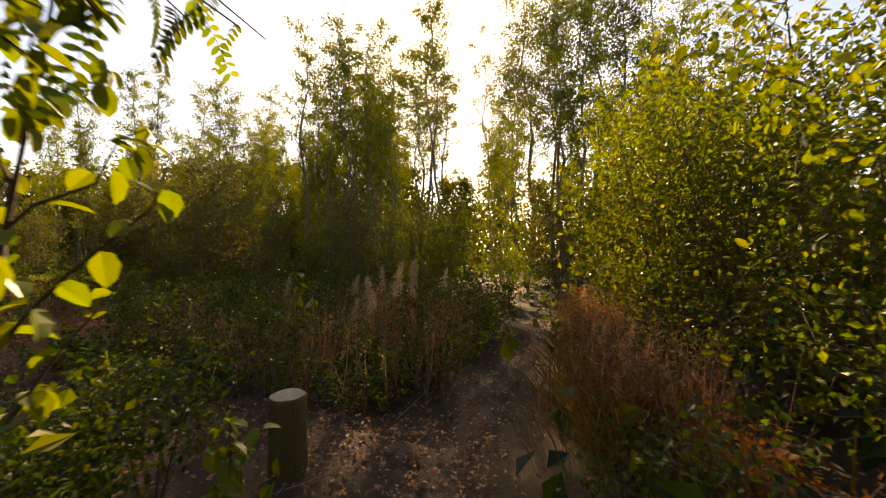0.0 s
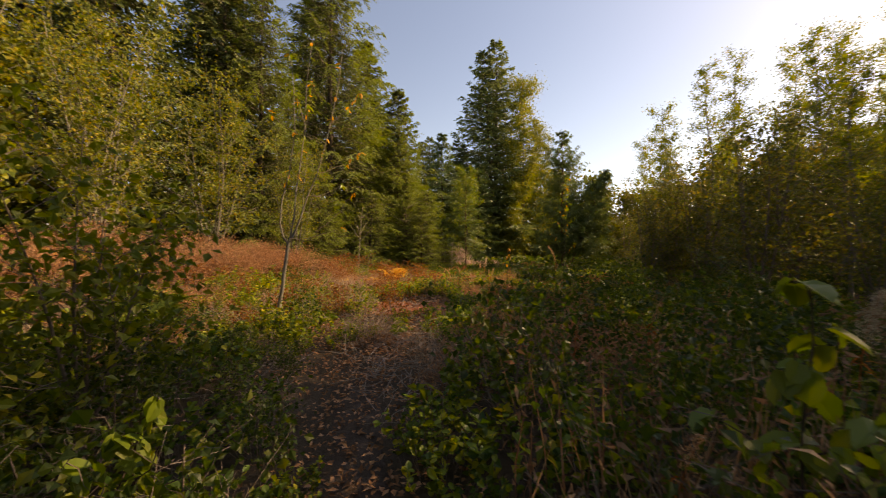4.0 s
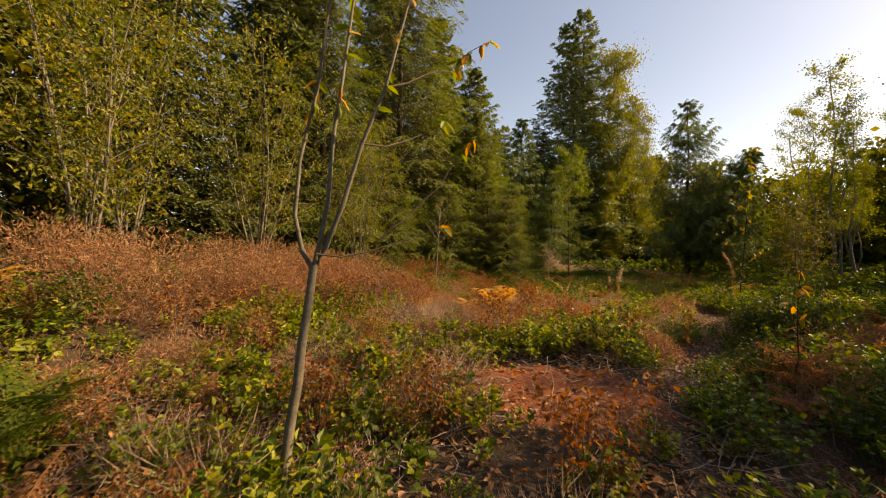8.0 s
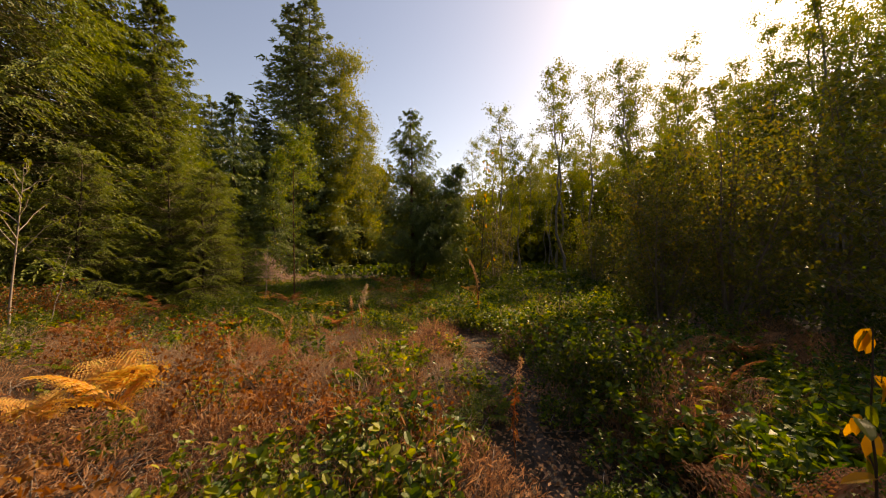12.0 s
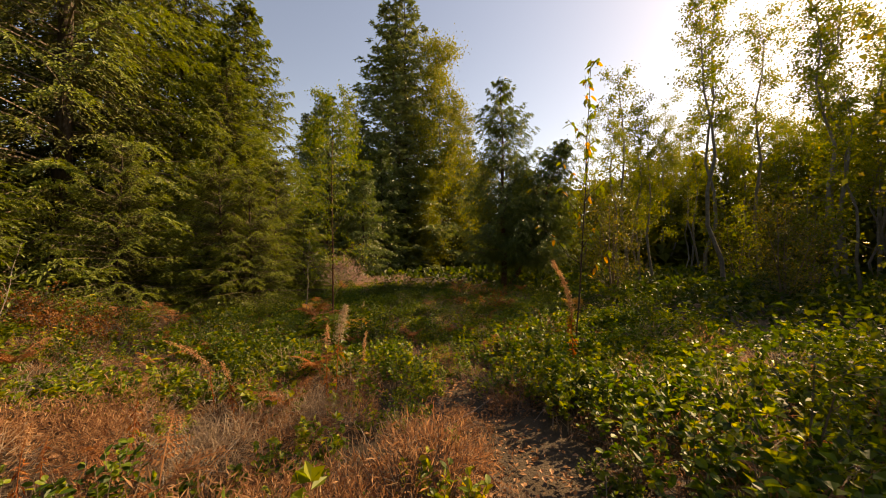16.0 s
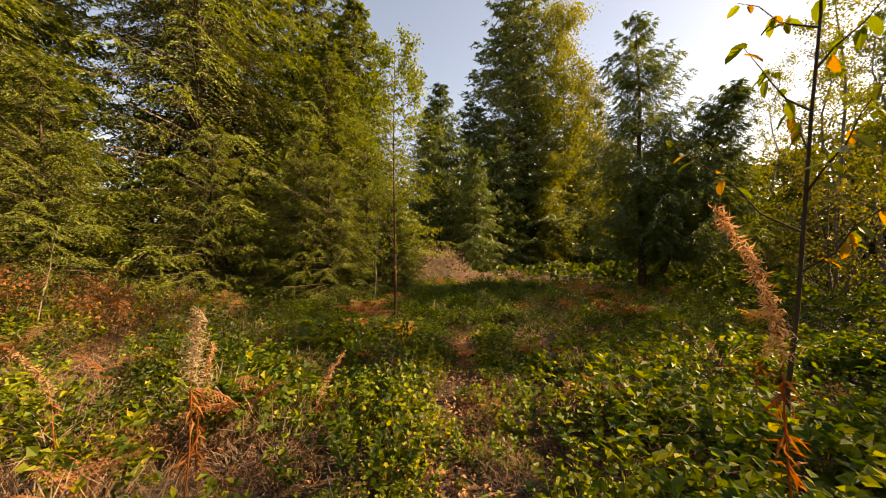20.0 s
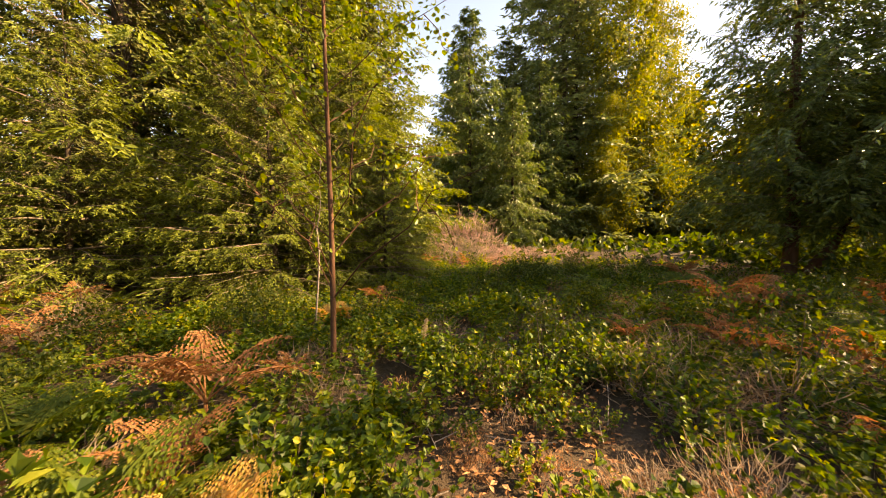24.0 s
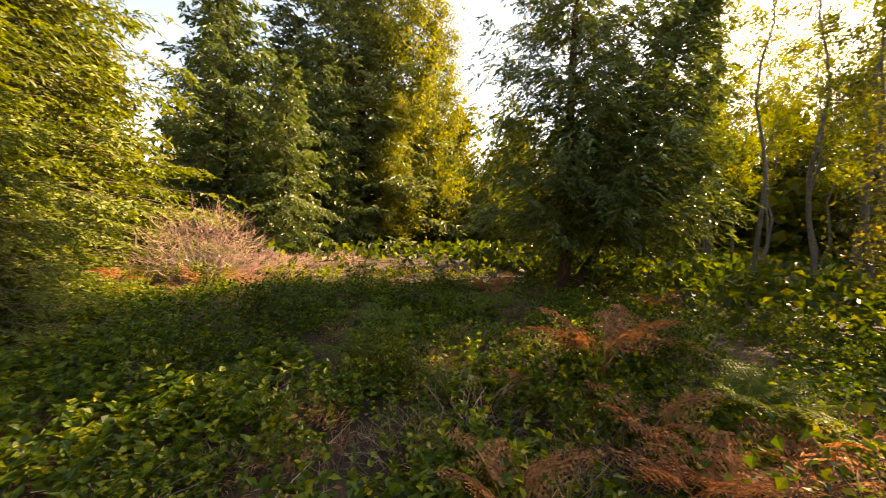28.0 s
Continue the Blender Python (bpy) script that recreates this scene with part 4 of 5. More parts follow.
plain = [salal(0.55, 0.47, 18, 250, M_salal, "evergreen salal shrub with leathery green leaves", 0.08, False), salal(0.5, 0.44, 17, 230, M_salal_sun, "salal shrub with yellowing green leaves", 0.085, False)]
TEMPLATES = salals + plain + rusty + tall_heather + [grey_brush] + grasses + herbs + fern_green + [fern_gold] + fern_dead


def zone(x, y):
    """What grows at a place: (plant kinds, weights)."""
    n1 = noise.noise(Vector((x * 0.55, y * 0.55, 21)))
    n2 = noise.noise(Vector((x * 0.8, y * 0.8, 31)))
    if y < 3.5 and x > 1.0:
        return "herb" if n1 > 0.05 else ("salal" if n2 > -0.15 else "grass")
    if y < 3.5:
        return "herb" if n1 > -0.1 else "salal_sun"
    if x < -3.4 and 4.5 < y < 14:
        return ("heather" if n1 > -0.12 else "salal_sun") if x < -4.6 or y > 11 else ("rusty" if n1 > 0.05 else "salal_sun")
    if 9.8 < y < 15.5 and x < 1.6:
        return "rusty" if n1 > -0.08 else ("dead" if n2 > -0.15 else "salal_sun")
    if y < 11.5 and x < 1.3:
        return "salal_sun" if n1 > 0.02 else ("rusty" if n2 > 0.2 else ("dead" if n2 < -0.05 else "herb_rust"))
    if y < 11.5 and x >= 1.3:
        return "salal" if n1 > 0.1 else ("rusty" if n2 > -0.12 else "herb")
    if y < 15.5 and x < 2.8:
        return "rusty" if n1 > 0.12 else ("salal_sun" if n2 > -0.1 else "dead")
    if x > 3.9 and y < 21:
        return "salal" if n1 > -0.1 else "salal_sun"
    if y < 19:
        return "salal_sun" if n1 > 0.1 else ("salal" if n2 > -0.2 else "rusty")
    if y > 30:
        return "rusty" if n1 > 0 else "salal_sun"
    return "salal" if n1 > -0.3 else ("herb" if n2 > 0 else "dead")


wanted = []
step = 0.46
for iy in range(int(34.5 / step)):
    for ix in range(int(19 / step)):
        x = -8.2 + ix * step + random.uniform(-0.2, 0.2)
        y = -1.2 + iy * step + random.uniform(-0.2, 0.2)
        d, w = off_track(x, y), off_way(x, y)
        if math.hypot(x - 0.6, y + 0.85) < 0.85:
            continue
        if d < (0.40 if y < 3.5 else 0.2 if y < 13 else 0.07) or w < (0.15 if y < 13 else 0.22):
            continue
        if math.hypot((x - 0.05) / 1.15, (y - 7.8) / 1.05) < 1.0 or (x < -3.0 and y > 19.5) or (-2.9 < x < 0.3 and 5.6 < y < 9.0 and random.random() < 0.6):
            continue
        if (w > 8 and random.random() < 0.6) or (w > 4.5 and random.random() < 0.35):
            continue
        wanted.append((w, x, y, zone(x, y), d))
for i in range(1000):
    x, y = random.uniform(-2.5, 8), random.uniform(7.0, 30)
    if y < 12.5 and x < 0.9:
        continue
    w = off_way(x, y)
    if 0.24 < w < (3.6 if y < 21 else 9) and off_track(x, y) > (0.2 if y < 12.5 else 0.12):
        wanted.append((w, x, y, zone(x, y), off_track(x, y)))
wanted.sort()
KINDS = {"salal": salals[:4], "salal_sun": salals[4:], "rusty": rusty, "heather": tall_heather, "dead": [grey_brush, grasses[2], rusty[2]], "grass": [grasses[0], grasses[2], rusty[2], grey_brush], "herb": herbs[:2] + salals[:2], "herb_rust": [rusty[2], salals[5], grasses[2], salals[4], grey_brush]}
LIMIT = {"salal": 62, "salal_sun": 45, "rusty": 110, "heather": 45, "dead": 60, "grass": 60, "herb": 70, "herb_rust": 60}
made_count = {}
rest = {}
for w, x, y, k, d in wanted:
    near = min(d, w)
    s = random.uniform(0.75, 1.2) * ((0.55 if near < 0.4 else 0.72 if near < 0.75 else 1.0) if y < 13 else (0.6 if near < 0.45 else 0.78 if near < 0.8 else 0.95))
    if k == "heather":
        if random.random() < 0.6:
            continue
        s = random.uniform(0.8, 1.15)
    if k in ("salal", "salal_sun") and random.random() < (0.28 if y < 12 else 0.36 if y < 19 else 0.28):
        k = random.choice(("rusty", "dead", "herb_rust", "herb") if y < 12 else ("rusty", "dead", "dead", "herb_rust", "herb"))
    elif k == "salal" and random.random() < (0.3 if y < 20 else 0.12):
        k = "salal_sun"
    ob = random.choice(KINDS[k])
    s = min(1.15 if y < 19 else 0.8, s * (1.0 + 0.75 * noise.noise(Vector((x * 0.7, y * 0.7, 50)))))
    turn = random.uniform(0, 360)
    made_count[k] = made_count.get(k, 0) + 1
    if made_count[k] <= LIMIT[k]:
        place(ob, x, y, turn, s)
    else:
        if ob in salals:
            ob = plain[0] if ob in salals[:4] else plain[1]
        rest.setdefault(ob.name, (ob, []))[1].append((x, y, turn, s))

# the uncounted rest of the cover, one sheet of growth for each foliage
REST_NAME = {"salal leaf": ("salal_cover", "dense cover of green salal leaves"), "salal leaf yellowing": ("salal_cover", "dense cover of yellowing salal leaves"), "spent heather": ("heather_cover", "low rust-brown heather cover"), "undergrowth leaf": ("undergrowth_cover", "green leafy undergrowth"), "dry grass": ("dry_grass_cover", "bleached dry grass and twigs")}
sheets = {}
for ob, spots in rest.values():
    for ch in ob.children:
        me = ch.data
        mat = me.materials[0]
        if mat.name not in REST_NAME:
            continue
        v = np.empty(len(me.vertices) * 3)
        me.vertices.foreach_get("co", v)
        v = v.reshape(-1, 3)
        f = np.empty(len(me.loops), int)
        me.loops.foreach_get("vertex_index", f)
        f = f.reshape(-1, 4)
        for x, y, turn, s in spots:
            c, q = math.cos(radians(turn)) * s, math.sin(radians(turn)) * s
            p = np.stack([v[:, 0] * c - v[:, 1] * q + x, v[:, 0] * q + v[:, 1] * c + y, v[:, 2] * s + ground_z(x, y) - 0.02], 1)
            sheets.setdefault(mat.name, (mat, Heap()))[1].add(p, f)
for name, (mat, hp) in sheets.items():
    nm, lab = REST_NAME.get(name, ("stem_cover", "tangle of thin stems in the ground cover"))
    tagged(put(nm, hp.mesh(nm, mat)), lab, "ground cover", kind="stuff")

# far low cover up to the woods
hp = Heap()
n = 46000
x, y = np.random.uniform(-12, 40, n), np.random.uniform(-12, 52, n)
x[18000:34000], y[18000:34000] = np.random.uniform(9, 24, 16000), np.random.uniform(3, 40, 16000)
x[34000:42000], y[34000:42000] = np.random.uniform(-17, -7.6, 8000), np.random.uniform(-8, 24, 8000)
x[42000:], y[42000:] = np.random.uniform(-12, 14, 4000), np.random.uniform(-12, -4.6, 4000)
keep = ((np.hypot(x - 2, y - 12) > 13) | (x > 10.6) | (x < -7.6) | (y < -4.6)) & ~((np.abs(x) < 9) & (y > -2) & (y < 33))
x, y = x[keep], y[keep]
z = np.array([ground_z(a, b) for a, b in zip(x, y)]) + np.random.uniform(0.05, 0.75, len(x)) ** 1.3
d = np.hypot(x - 2, y - 12)
leaves(hp, np.stack([x, y, z], 1), sphere_dirs(len(x)), sphere_dirs(len(x)) + np.array([0, 0, 1.2]), np.clip(d * 0.016, 0.12, 0.7), np.clip(d * 0.011, 0.09, 0.5), 0.2, 0.1, True)
tagged(put("far_undergrowth", hp.mesh("far_undergrowth", M_shade_leaf)), "green and brown undergrowth below the far trees", "undergrowth", kind="stuff")

# fallen leaves and twigs
hp = Heap()
pts = []
for _ in range(32000):
    k = random.random()
    if k < 0.5:
        L = TRACK_LINE if random.random() < 0.75 else FORK_LINE
        p = L[random.randrange(len(L))]
        q = (p[0] + random.gauss(0, 0.38), p[1] + random.gauss(0, 0.38))
    else:
        q = (random.uniform(-4.5, 6.5), random.uniform(-2, 25))
        if k < 0.75:
            q = (random.uniform(-4.5, 1.5), random.uniform(3, 13))
    pts.append((q[0], q[1], ground_z(*q) + 0.035 + random.random() * 0.045))
pts = np.array(pts)
big = (pts[:, 0] < 0.6) & (pts[:, 1] > 4)
leaves(hp, pts, sphere_dirs(len(pts), 0.25), np.array([0, 0, 1.0]) + np.random.normal(size=pts.shape) * 0.3, np.random.uniform(0.025, 0.065, len(pts)) * (1 + 0.6 * big), np.random.uniform(0.015, 0.04, len(pts)) * (1 + 0.6 * big), 0.15, 0.1, True)
tagged(put("leaf_litter", hp.mesh("leaf_litter", M_litter)), "scattered dry brown fallen leaves and bark chips", "leaf litter", kind="stuff")
hp = Heap()
for _ in range(4600):
    x, y = (random.uniform(-4.5, 1.6), random.uniform(2.5, 13.5)) if random.random() < 0.7 else (random.uniform(-3, 6.5), random.uniform(-1, 25))
    if off_way(x, y) < 0.3:
        continue
    a, L = random.uniform(0, 6.28), random.uniform(0.12, 0.55)
    z = ground_z(x, y) + 0.05
    tube(hp, line((x, y, z), (x + L * math.cos(a), y + L * math.sin(a), z + random.uniform(0, 0.22)), 3, 0.02), [0.004, 0.003, 0.002], 3)
tagged(put("fallen_twigs", hp.mesh("fallen_twigs", M_deadtwig)), "bleached dead twigs lying over the ground", "twigs", kind="stuff")
hp = Heap()
n = 3000
p = np.stack([np.random.uniform(1.7, 7.5, n), np.random.uniform(-1.3, 1.9, n), np.zeros(n)], 1)
p[1500:, 0], p[1500:, 1] = np.random.uniform(1.2, 7.0, n - 1500), np.random.uniform(-3.8, -2.6, n - 1500)
p = p[[off_track(a, b) > 0.45 and off_way(a, b) > 0.45 and noise.noise(Vector((a * 1.3, b * 1.3, 4))) > -0.25 for a, b in p[:, :2]]]
n = len(p)
p[:, 2] = [ground_z(a, b) for a, b in p[:, :2]]
h = np.random.uniform(0.4, 1.15, n)
way = np.random.normal(size=(n, 3)) * 0.16 + np.array([0, 0, 1.0])
leaves(hp, p, way, sphere_dirs(n), h, 0.011, 0.1, 0.1, True)
o = np.repeat(np.arange(n), 7)
q = np.random.uniform(0.3, 1.0, len(o))[:, None]
leaves(hp, p[o] + unit(way)[o] * h[o][:, None] * q, sphere_dirs(len(o)) + np.array([0, 0, -0.3]), sphere_dirs(len(o)), np.random.uniform(0.03, 0.08, len(o)), 0.018, 0.3, 0.3, True)
tagged(put("dry_stalks", hp.mesh("dry_stalks", M_drystalk)), "withered reddish-brown weed stalks standing in the undergrowth", "dry stalks", kind="stuff")
hp = Heap()
n = 4500
p = np.stack([np.random.uniform(1.2, 11, n), np.random.normal(-2.95, 0.28, n), np.zeros(n)], 1)
p[:, 1] -= np.clip(p[:, 0] - 3, 0, 8) * 0.12
p[:, 2] = [ground_z(a, b) for a, b in p[:, :2]]
leaves(hp, p, np.random.normal(size=(n, 3)) * 0.3 + np.array([0, 0.12, 1.0]), sphere_dirs(n), np.random.uniform(0.25, 0.85, n), 0.006, 0.1, 0.25)
tagged(put("golden_grass", hp.mesh("golden_grass", M_grass_gold)), "tall golden dry grass along the path", "grass", kind="stuff")

for i in range(70):
    x = random.uniform(-0.6, 9)
    place(random.choice(herbs + [herbs[2], grasses[1], grasses[1]]), x, -2.75 - max(0, x - 3) * 0.12 - random.uniform(0, 0.9), random.uniform(0, 360), random.uniform(0.6, 1.0))

sprig = salal(0.3, 0.12, 3, 24, M_salal_sun, "upright sprig of bright yellow-green salal leaves", 0.085, True, "salal_sprig")
sprig["group"] = "salal sprigs in the litter"
sprig.matrix_basis = pose(-1.5, 7.4, ground_z(-1.5, 7.4) - 0.02)
for i in range(110):
    p = TRACK_LINE[random.randrange(80, len(TRACK_LINE))]
    x, y = p[0] + random.gauss(0, 0.28), p[1] + random.gauss(0, 0.2)
    if y > 12.5 and off_way(x, y) > 0.2 and y < 23:
        place(random.choice((sprig, sprig, grasses[2], rusty[2])), x, y, random.uniform(0, 360), random.uniform(0.5, 0.8))
for i in range(90):
    p = TRACK_LINE[random.randrange(90, len(TRACK_LINE))]
    if 15.5 < p[1] < 23.2:
        place(random.choice((salals[2], salals[5], sprig, rusty[2])), p[0] + random.gauss(0, 0.16), p[1], random.uniform(0, 360), random.uniform(0.4, 0.62))
for i in range(60):
    x, y = random.uniform(-3.6, 0.4), random.uniform(4.2, 9.6)
    if off_way(x, y) > 0.2 and math.hypot((x - 0.05) / 1.1, (y - 7.8) / 1.0) > 0.95:
        place(sprig, x, y, random.uniform(0, 360), random.uniform(0.7, 1.3))

for i in range(80):
    x, y = random.uniform(-4.2, 1.6), random.uniform(9.6, 14.2)
    if off_way(x, y) > 0.3:
        place((sprig, sprig, herbs[2], sprig, grey_brush, fern_dead[1])[i % 6], x, y, random.uniform(0, 360), random.uniform(0.6, 1.1))

for i in range(90):
    x, y = random.uniform(-6.2, -1.0), random.uniform(4.8, 10.2)
    if off_way(x, y) > 0.4:
        place((sprig, salals[5], sprig, salals[4])[i % 4], x, y, random.uniform(0, 360), (1.2, 0.75, 1.0, 0.8)[i % 4] * random.uniform(0.8, 1.15))

# mixed cover of the bank and of the litter below it
for i in range(170):
    x, y = (random.uniform(-7.5, -2.6), random.uniform(3.6, 11)) if i % 5 < 3 else (random.uniform(-3.4, 0.2), random.uniform(4.2, 7.2))
    if off_way(x, y) > 0.45 and math.hypot((x - 0.05) / 1.1, (y - 7.8) / 1.0) > 0.95:
        place((salals[5], rusty[0], salals[4], rusty[2], herbs[2], salals[6], fern_dead[1])[i % 7], x, y, random.uniform(0, 360), random.uniform(0.5, 0.95))

# single bushes about the bare patch and along the footpath
for k, x, y, s in ((1, 2.35, 6.4, 0.95), (0, 2.4, 5.8, 1.0), (3, 1.5, 5.9, 0.7), (1, 1.4, 7.2, 0.7), (0, 3.3, 8.9, 1.0), (6, -1.3, 6.4, 0.5), (2, 0.35, 5.3, 0.5), (0, -0.7, 5.7, 0.45), (3, 4.8, 14.2, 1.1), (4, 5.6, 14.1, 1.0), (6, 4.3, 15.2, 0.9), (4, 4.6, 14.9, 1.0), (6, 5.2, 14.8, 1.0), (0, 1.75, 7.75, 0.85), (1, 2.9, 8.6, 0.9), (3, 1.35, 6.9, 0.8), (4, 4.4, 9.6, 0.9), (3, 2.3, 7.1, 1.0), (0, 3.4, 9.9, 0.9), (1, 2.2, 6.2, 0.9), (3, 2.6, 10.9, 0.7), (6, 0.55, 9.45, 1.1), (5, 0.1, 9.6, 1.0), (4, -0.4, 9.85, 0.9), (6, 1.0, 9.9, 0.9), (6, -0.2, 10.3, 0.9), (0, 2.3, 9.0, 0.5), (1, 1.1, 8.7, 0.45), (4, 0.4, 10.6, 0.9), (6, -0.5, 9.0, 0.85), (5, -1.0, 9.6, 0.9)):
    place(salals[k], x, y, 77 * x + 31 * y, s)

for i in range(44):
    x, y = (random.uniform(-1.6, 2.7), random.uniform(13.2, 19.5)) if i % 2 else (random.uniform(3.9, 7.0), random.uniform(16.5, 24.5))
    if off_way(x, y) > 0.5:
        place((grey_brush, fern_dead[0], grey_brush, rusty[0], fern_dead[1])[i % 5], x, y, random.uniform(0, 360), random.uniform(0.7, 1.15))

for x, y, a, s in ((4.0, 22.0, 10, 1.0), (4.5, 22.2, 120, 1.1), (3.75, 22.3, 200, 0.8), (4.9, 21.7, 300, 1.0), (4.3, 21.6, 70, 0.8), (5.0, 20.3, 20, 0.9)):
    place(grey_brush, x, y, a, s)

for i in range(75):
    x, y = random.uniform(-6.0, -1.6), random.uniform(14.5, 22.5)
    place((rusty[0], salals[4], fern_dead[0], herbs[2], grey_brush, salals[6], herbs[0], fern_green[1])[i % 8], x, y, random.uniform(0, 360), random.uniform(0.7, 1.15))

for k, x, y, s in ((4, -0.25, 8.95, 1.0), (6, 0.25, 9.1, 1.0), (4, -0.65, 9.05, 0.9), (6, 0.6, 9.2, 0.95), (5, -0.1, 9.3, 1.0), (1, 0.8, 9.0, 0.9), (3, 1.0, 9.5, 0.95), (0, 0.65, 9.6, 0.95), (1, 1.15, 10.0, 1.0), (3, 0.45, 10.1, 1.0), (0, -1.2, 11.6, 0.8), (4, -0.4, 12.2, 0.8), (0, 0.4, 12.6, 0.85), (1, 1.1, 11.6, 0.8), (4, 1.4, 12.8, 0.8), (3, 0.9, 13.4, 0.9), (0, -0.3, 13.6, 0.9), (2, 1.9, 13.6, 0.9), (0, -1.4, 13.0, 0.9)):
    place(salals[k], x, y, 50 * x + 20 * y, s)
for x, y, a, s in ((2.3, 7.9, 30, 0.9), (2.7, 8.3, 100, 0.9), (3.0, 7.8, 200, 0.8), (2.0, 7.3, 10, 0.7)):
    place(fern_dead[0], x, y, a, s)
for x, y, a, s in ((2.5, 7.5, 30, 0.9), (3.2, 8.2, 100, 0.9), (2.9, 7.2, 200, 0.9), (2.2, 8.5, 10, 0.7)):
    place(rusty[1], x, y, a, s)

# single ferns
for x, y, a, s in ((-1.14, 12.0, 40, 1.35), (-1.85, 12.3, 120, 0.8), (-2.9, 11.8, 10, 0.7), (0.35, 22.8, 60, 0.75), (-6.8, 6.4, 0, 1.1), (2.0, 19.35, 30, 0.85), (3.55, 22.9, 200, 0.45)):
    place(fern_gold, x, y, a, s)
for x, y, a, s in ((4.4, 9.6, 40, 1.2), (5.0, 10.4, 90, 1.1), (4.2, 11.2, 140, 1.0), (5.6, 11.4, 10, 1.2), (6.2, 10.2, 60, 1.1), (4.5, 12.2, 200, 0.9), (5.2, 12.9, 30, 1.0), (0.64, 10.7, 40, 1.2), (2.5, 8.3, 80, 1.1), (2.9, 8.9, 10, 0.8), (1.9, 7.7, 170, 0.7), (-2.6, 21.0, 30, 1.5), (3.2, 18.7, 99, 0.6), (5.45, 23.9, 20, 1.55), (5.9, 24.3, 150, 1.3), (5.2, 23.2, 80, 1.0), (5.2, 22.7, 10, 0.9), (5.9, 27.2, 30, 1.2), (0.42, 24.0, 0, 0.9), (-1.5, 18.8, 60, 0.9), (3.1, 18.8, 0, 0.7), (4.6, 18.7, 40, 0.7), (4.8, 17.4, 90, 0.8), (-0.7, 16.9, 20, 0.9), (-0.2, 17.6, 70, 0.9), (7.4, 25.2, 40, 1.1), (0.6, 30.0, 10, 1.0), (-0.6, 29.6, 10, 1.0), (8.6, 26.4, 80, 1.0), (0.9, 21.2, 44, 0.6), (6.8, 18.8, 10, 0.7), (7.4, 20.4, 60, 0.8), (1.2, 15.4, 10, 0.6), (4.5, 17.6, 20, 0.6), (3.3, 9.2, 20, 0.9), (4.0, 8.4, 200, 0.8), (5.2, 21.3, 0, 0.7), (1.4, 13.2, 80, 0.6), (0.2, 11.6, 150, 0.8), (-0.4, 10.6, 20, 0.7)):
    place(random.choice(fern_dead), x, y, a, s)
place(fern_dead[0], 1.0, 20.25, 40, 1.35)
place(fern_dead[0], 1.35, 19.75, 150, 0.9)
for x, y, a, s in ((-3.3, 4.7, 10, 1.2), (-3.0, 4.1, 80, 1.2), (-3.8, 5.2, 140, 1.2), (3.6, 25.1, 10, 1.1), (3.9, 26.0, 80, 1.2), (2.6, 24.6, 150, 0.9), (4.4, 24.2, 200, 1.0), (6.2, 23.2, 40, 1.0), (6.6, 24.4, 10, 1.1), (1.5, 19.3, 70, 1.0), (1.0, 18.4, 130, 1.0), (2.2, 10.6, 20, 0.8), (1.5, 11.7, 90, 0.7), (3.9, 10.2, 33, 0.7), (7.0, 21.8, 99, 1.0), (0.4, 19.6, 10, 1.0), (-1.2, 3.2, 10, 0.9), (-0.9, 20.2, 10, 0.9), (5.6, 26.5, 10, 1.2), (3.0, 27.4, 50, 1.2), (5.0, 22.4, 160, 0.9), (0.9, 23.8, 200, 0.8)):
    place(random.choice(fern_green), x, y, a, s)


# ---- fireweed ----
weeds = [fireweed(1.5, "dry fireweed with an orange stem and a bent seed plume", M_plume_red, -0.04, 0.42, 40, 0.045, 620, -1.2), fireweed(1.15, "dry fireweed stalk with pale seed fluff", M_plume, 0.05, 0.34, 20, 0.10, 600, 0.3), fireweed(0.95, "red fireweed stalk with curled dry leaves", M_plume_red, 0.1, 0.25, 34, 0.05, 160, 0.4), fireweed(0.9, "nodding fireweed stalk with a drooping husk", M_plume_red, 0.12, 0.42, 12, 0.06, 330, 2.6)]
weeds[0].matrix_basis = pose(5.16, 15.52, ground_z(5.16, 15.52) - 0.02, 0, 0, 25)
weeds[0].scale = (1.16, 1.16, 1.16)
for k, x, y, a, s in ((1, 3.34, 0.33, 0, 0.8), (1, 3.43, -0.32, 10, 1.3), (2, 0.48, 14.3, 10, 0.85), (2, 0.1, 14.0, 80, 0.6), (2, 1.1, 14.9, 200, 0.8), (1, 3.0, -0.2, 90, 1.15), (1, 3.7, -0.5, 40, 1.3), (2, 2.6, 0.3, 10, 0.9), (2, 3.1, -0.7, 200, 1.0), (2, 4.3, -0.4, 100, 1.1), (1, 4.6, 0.4, 60, 1.2), (2, 2.3, 1.0, 0, 0.8), (1, 5.6, -0.4, 0, 1.1), (1, 8.6, -1.7, 0, 1.0), (2, 5.2, 0.9, 20, 0.9), (1, 2.02, 15.25, 0, 1.1), (2, 1.95, 15.45, 120, 1.05), (3, 0.62, 15.6, 180, 0.95), (3, 2.3, 16.2, 90, 0.8), (2, 0.4, 13.4, 0, 0.8), (2, 2.0, 9.9, 40, 0.9), (1, 1.95, 21.9, 0, 0.5), (2, 8.7, 9.3, 0, 1.0), (2, 5.9, 17.2, 0, 0.9), (2, 0.9, 4.8, 0, 0.7), (2, 3.4, 3.6, 0, 0.9), (1, 4.2, 2.2, 0, 1.0), (3, -0.2, 12.6, 100, 0.8), (2, 2.6, 3.4, 60, 0.8), (2, 1.4, 11.0, 60, 0.7)):
    c = place(weeds[k], x, y, a, s)
    c["group"] = "dry fireweed"
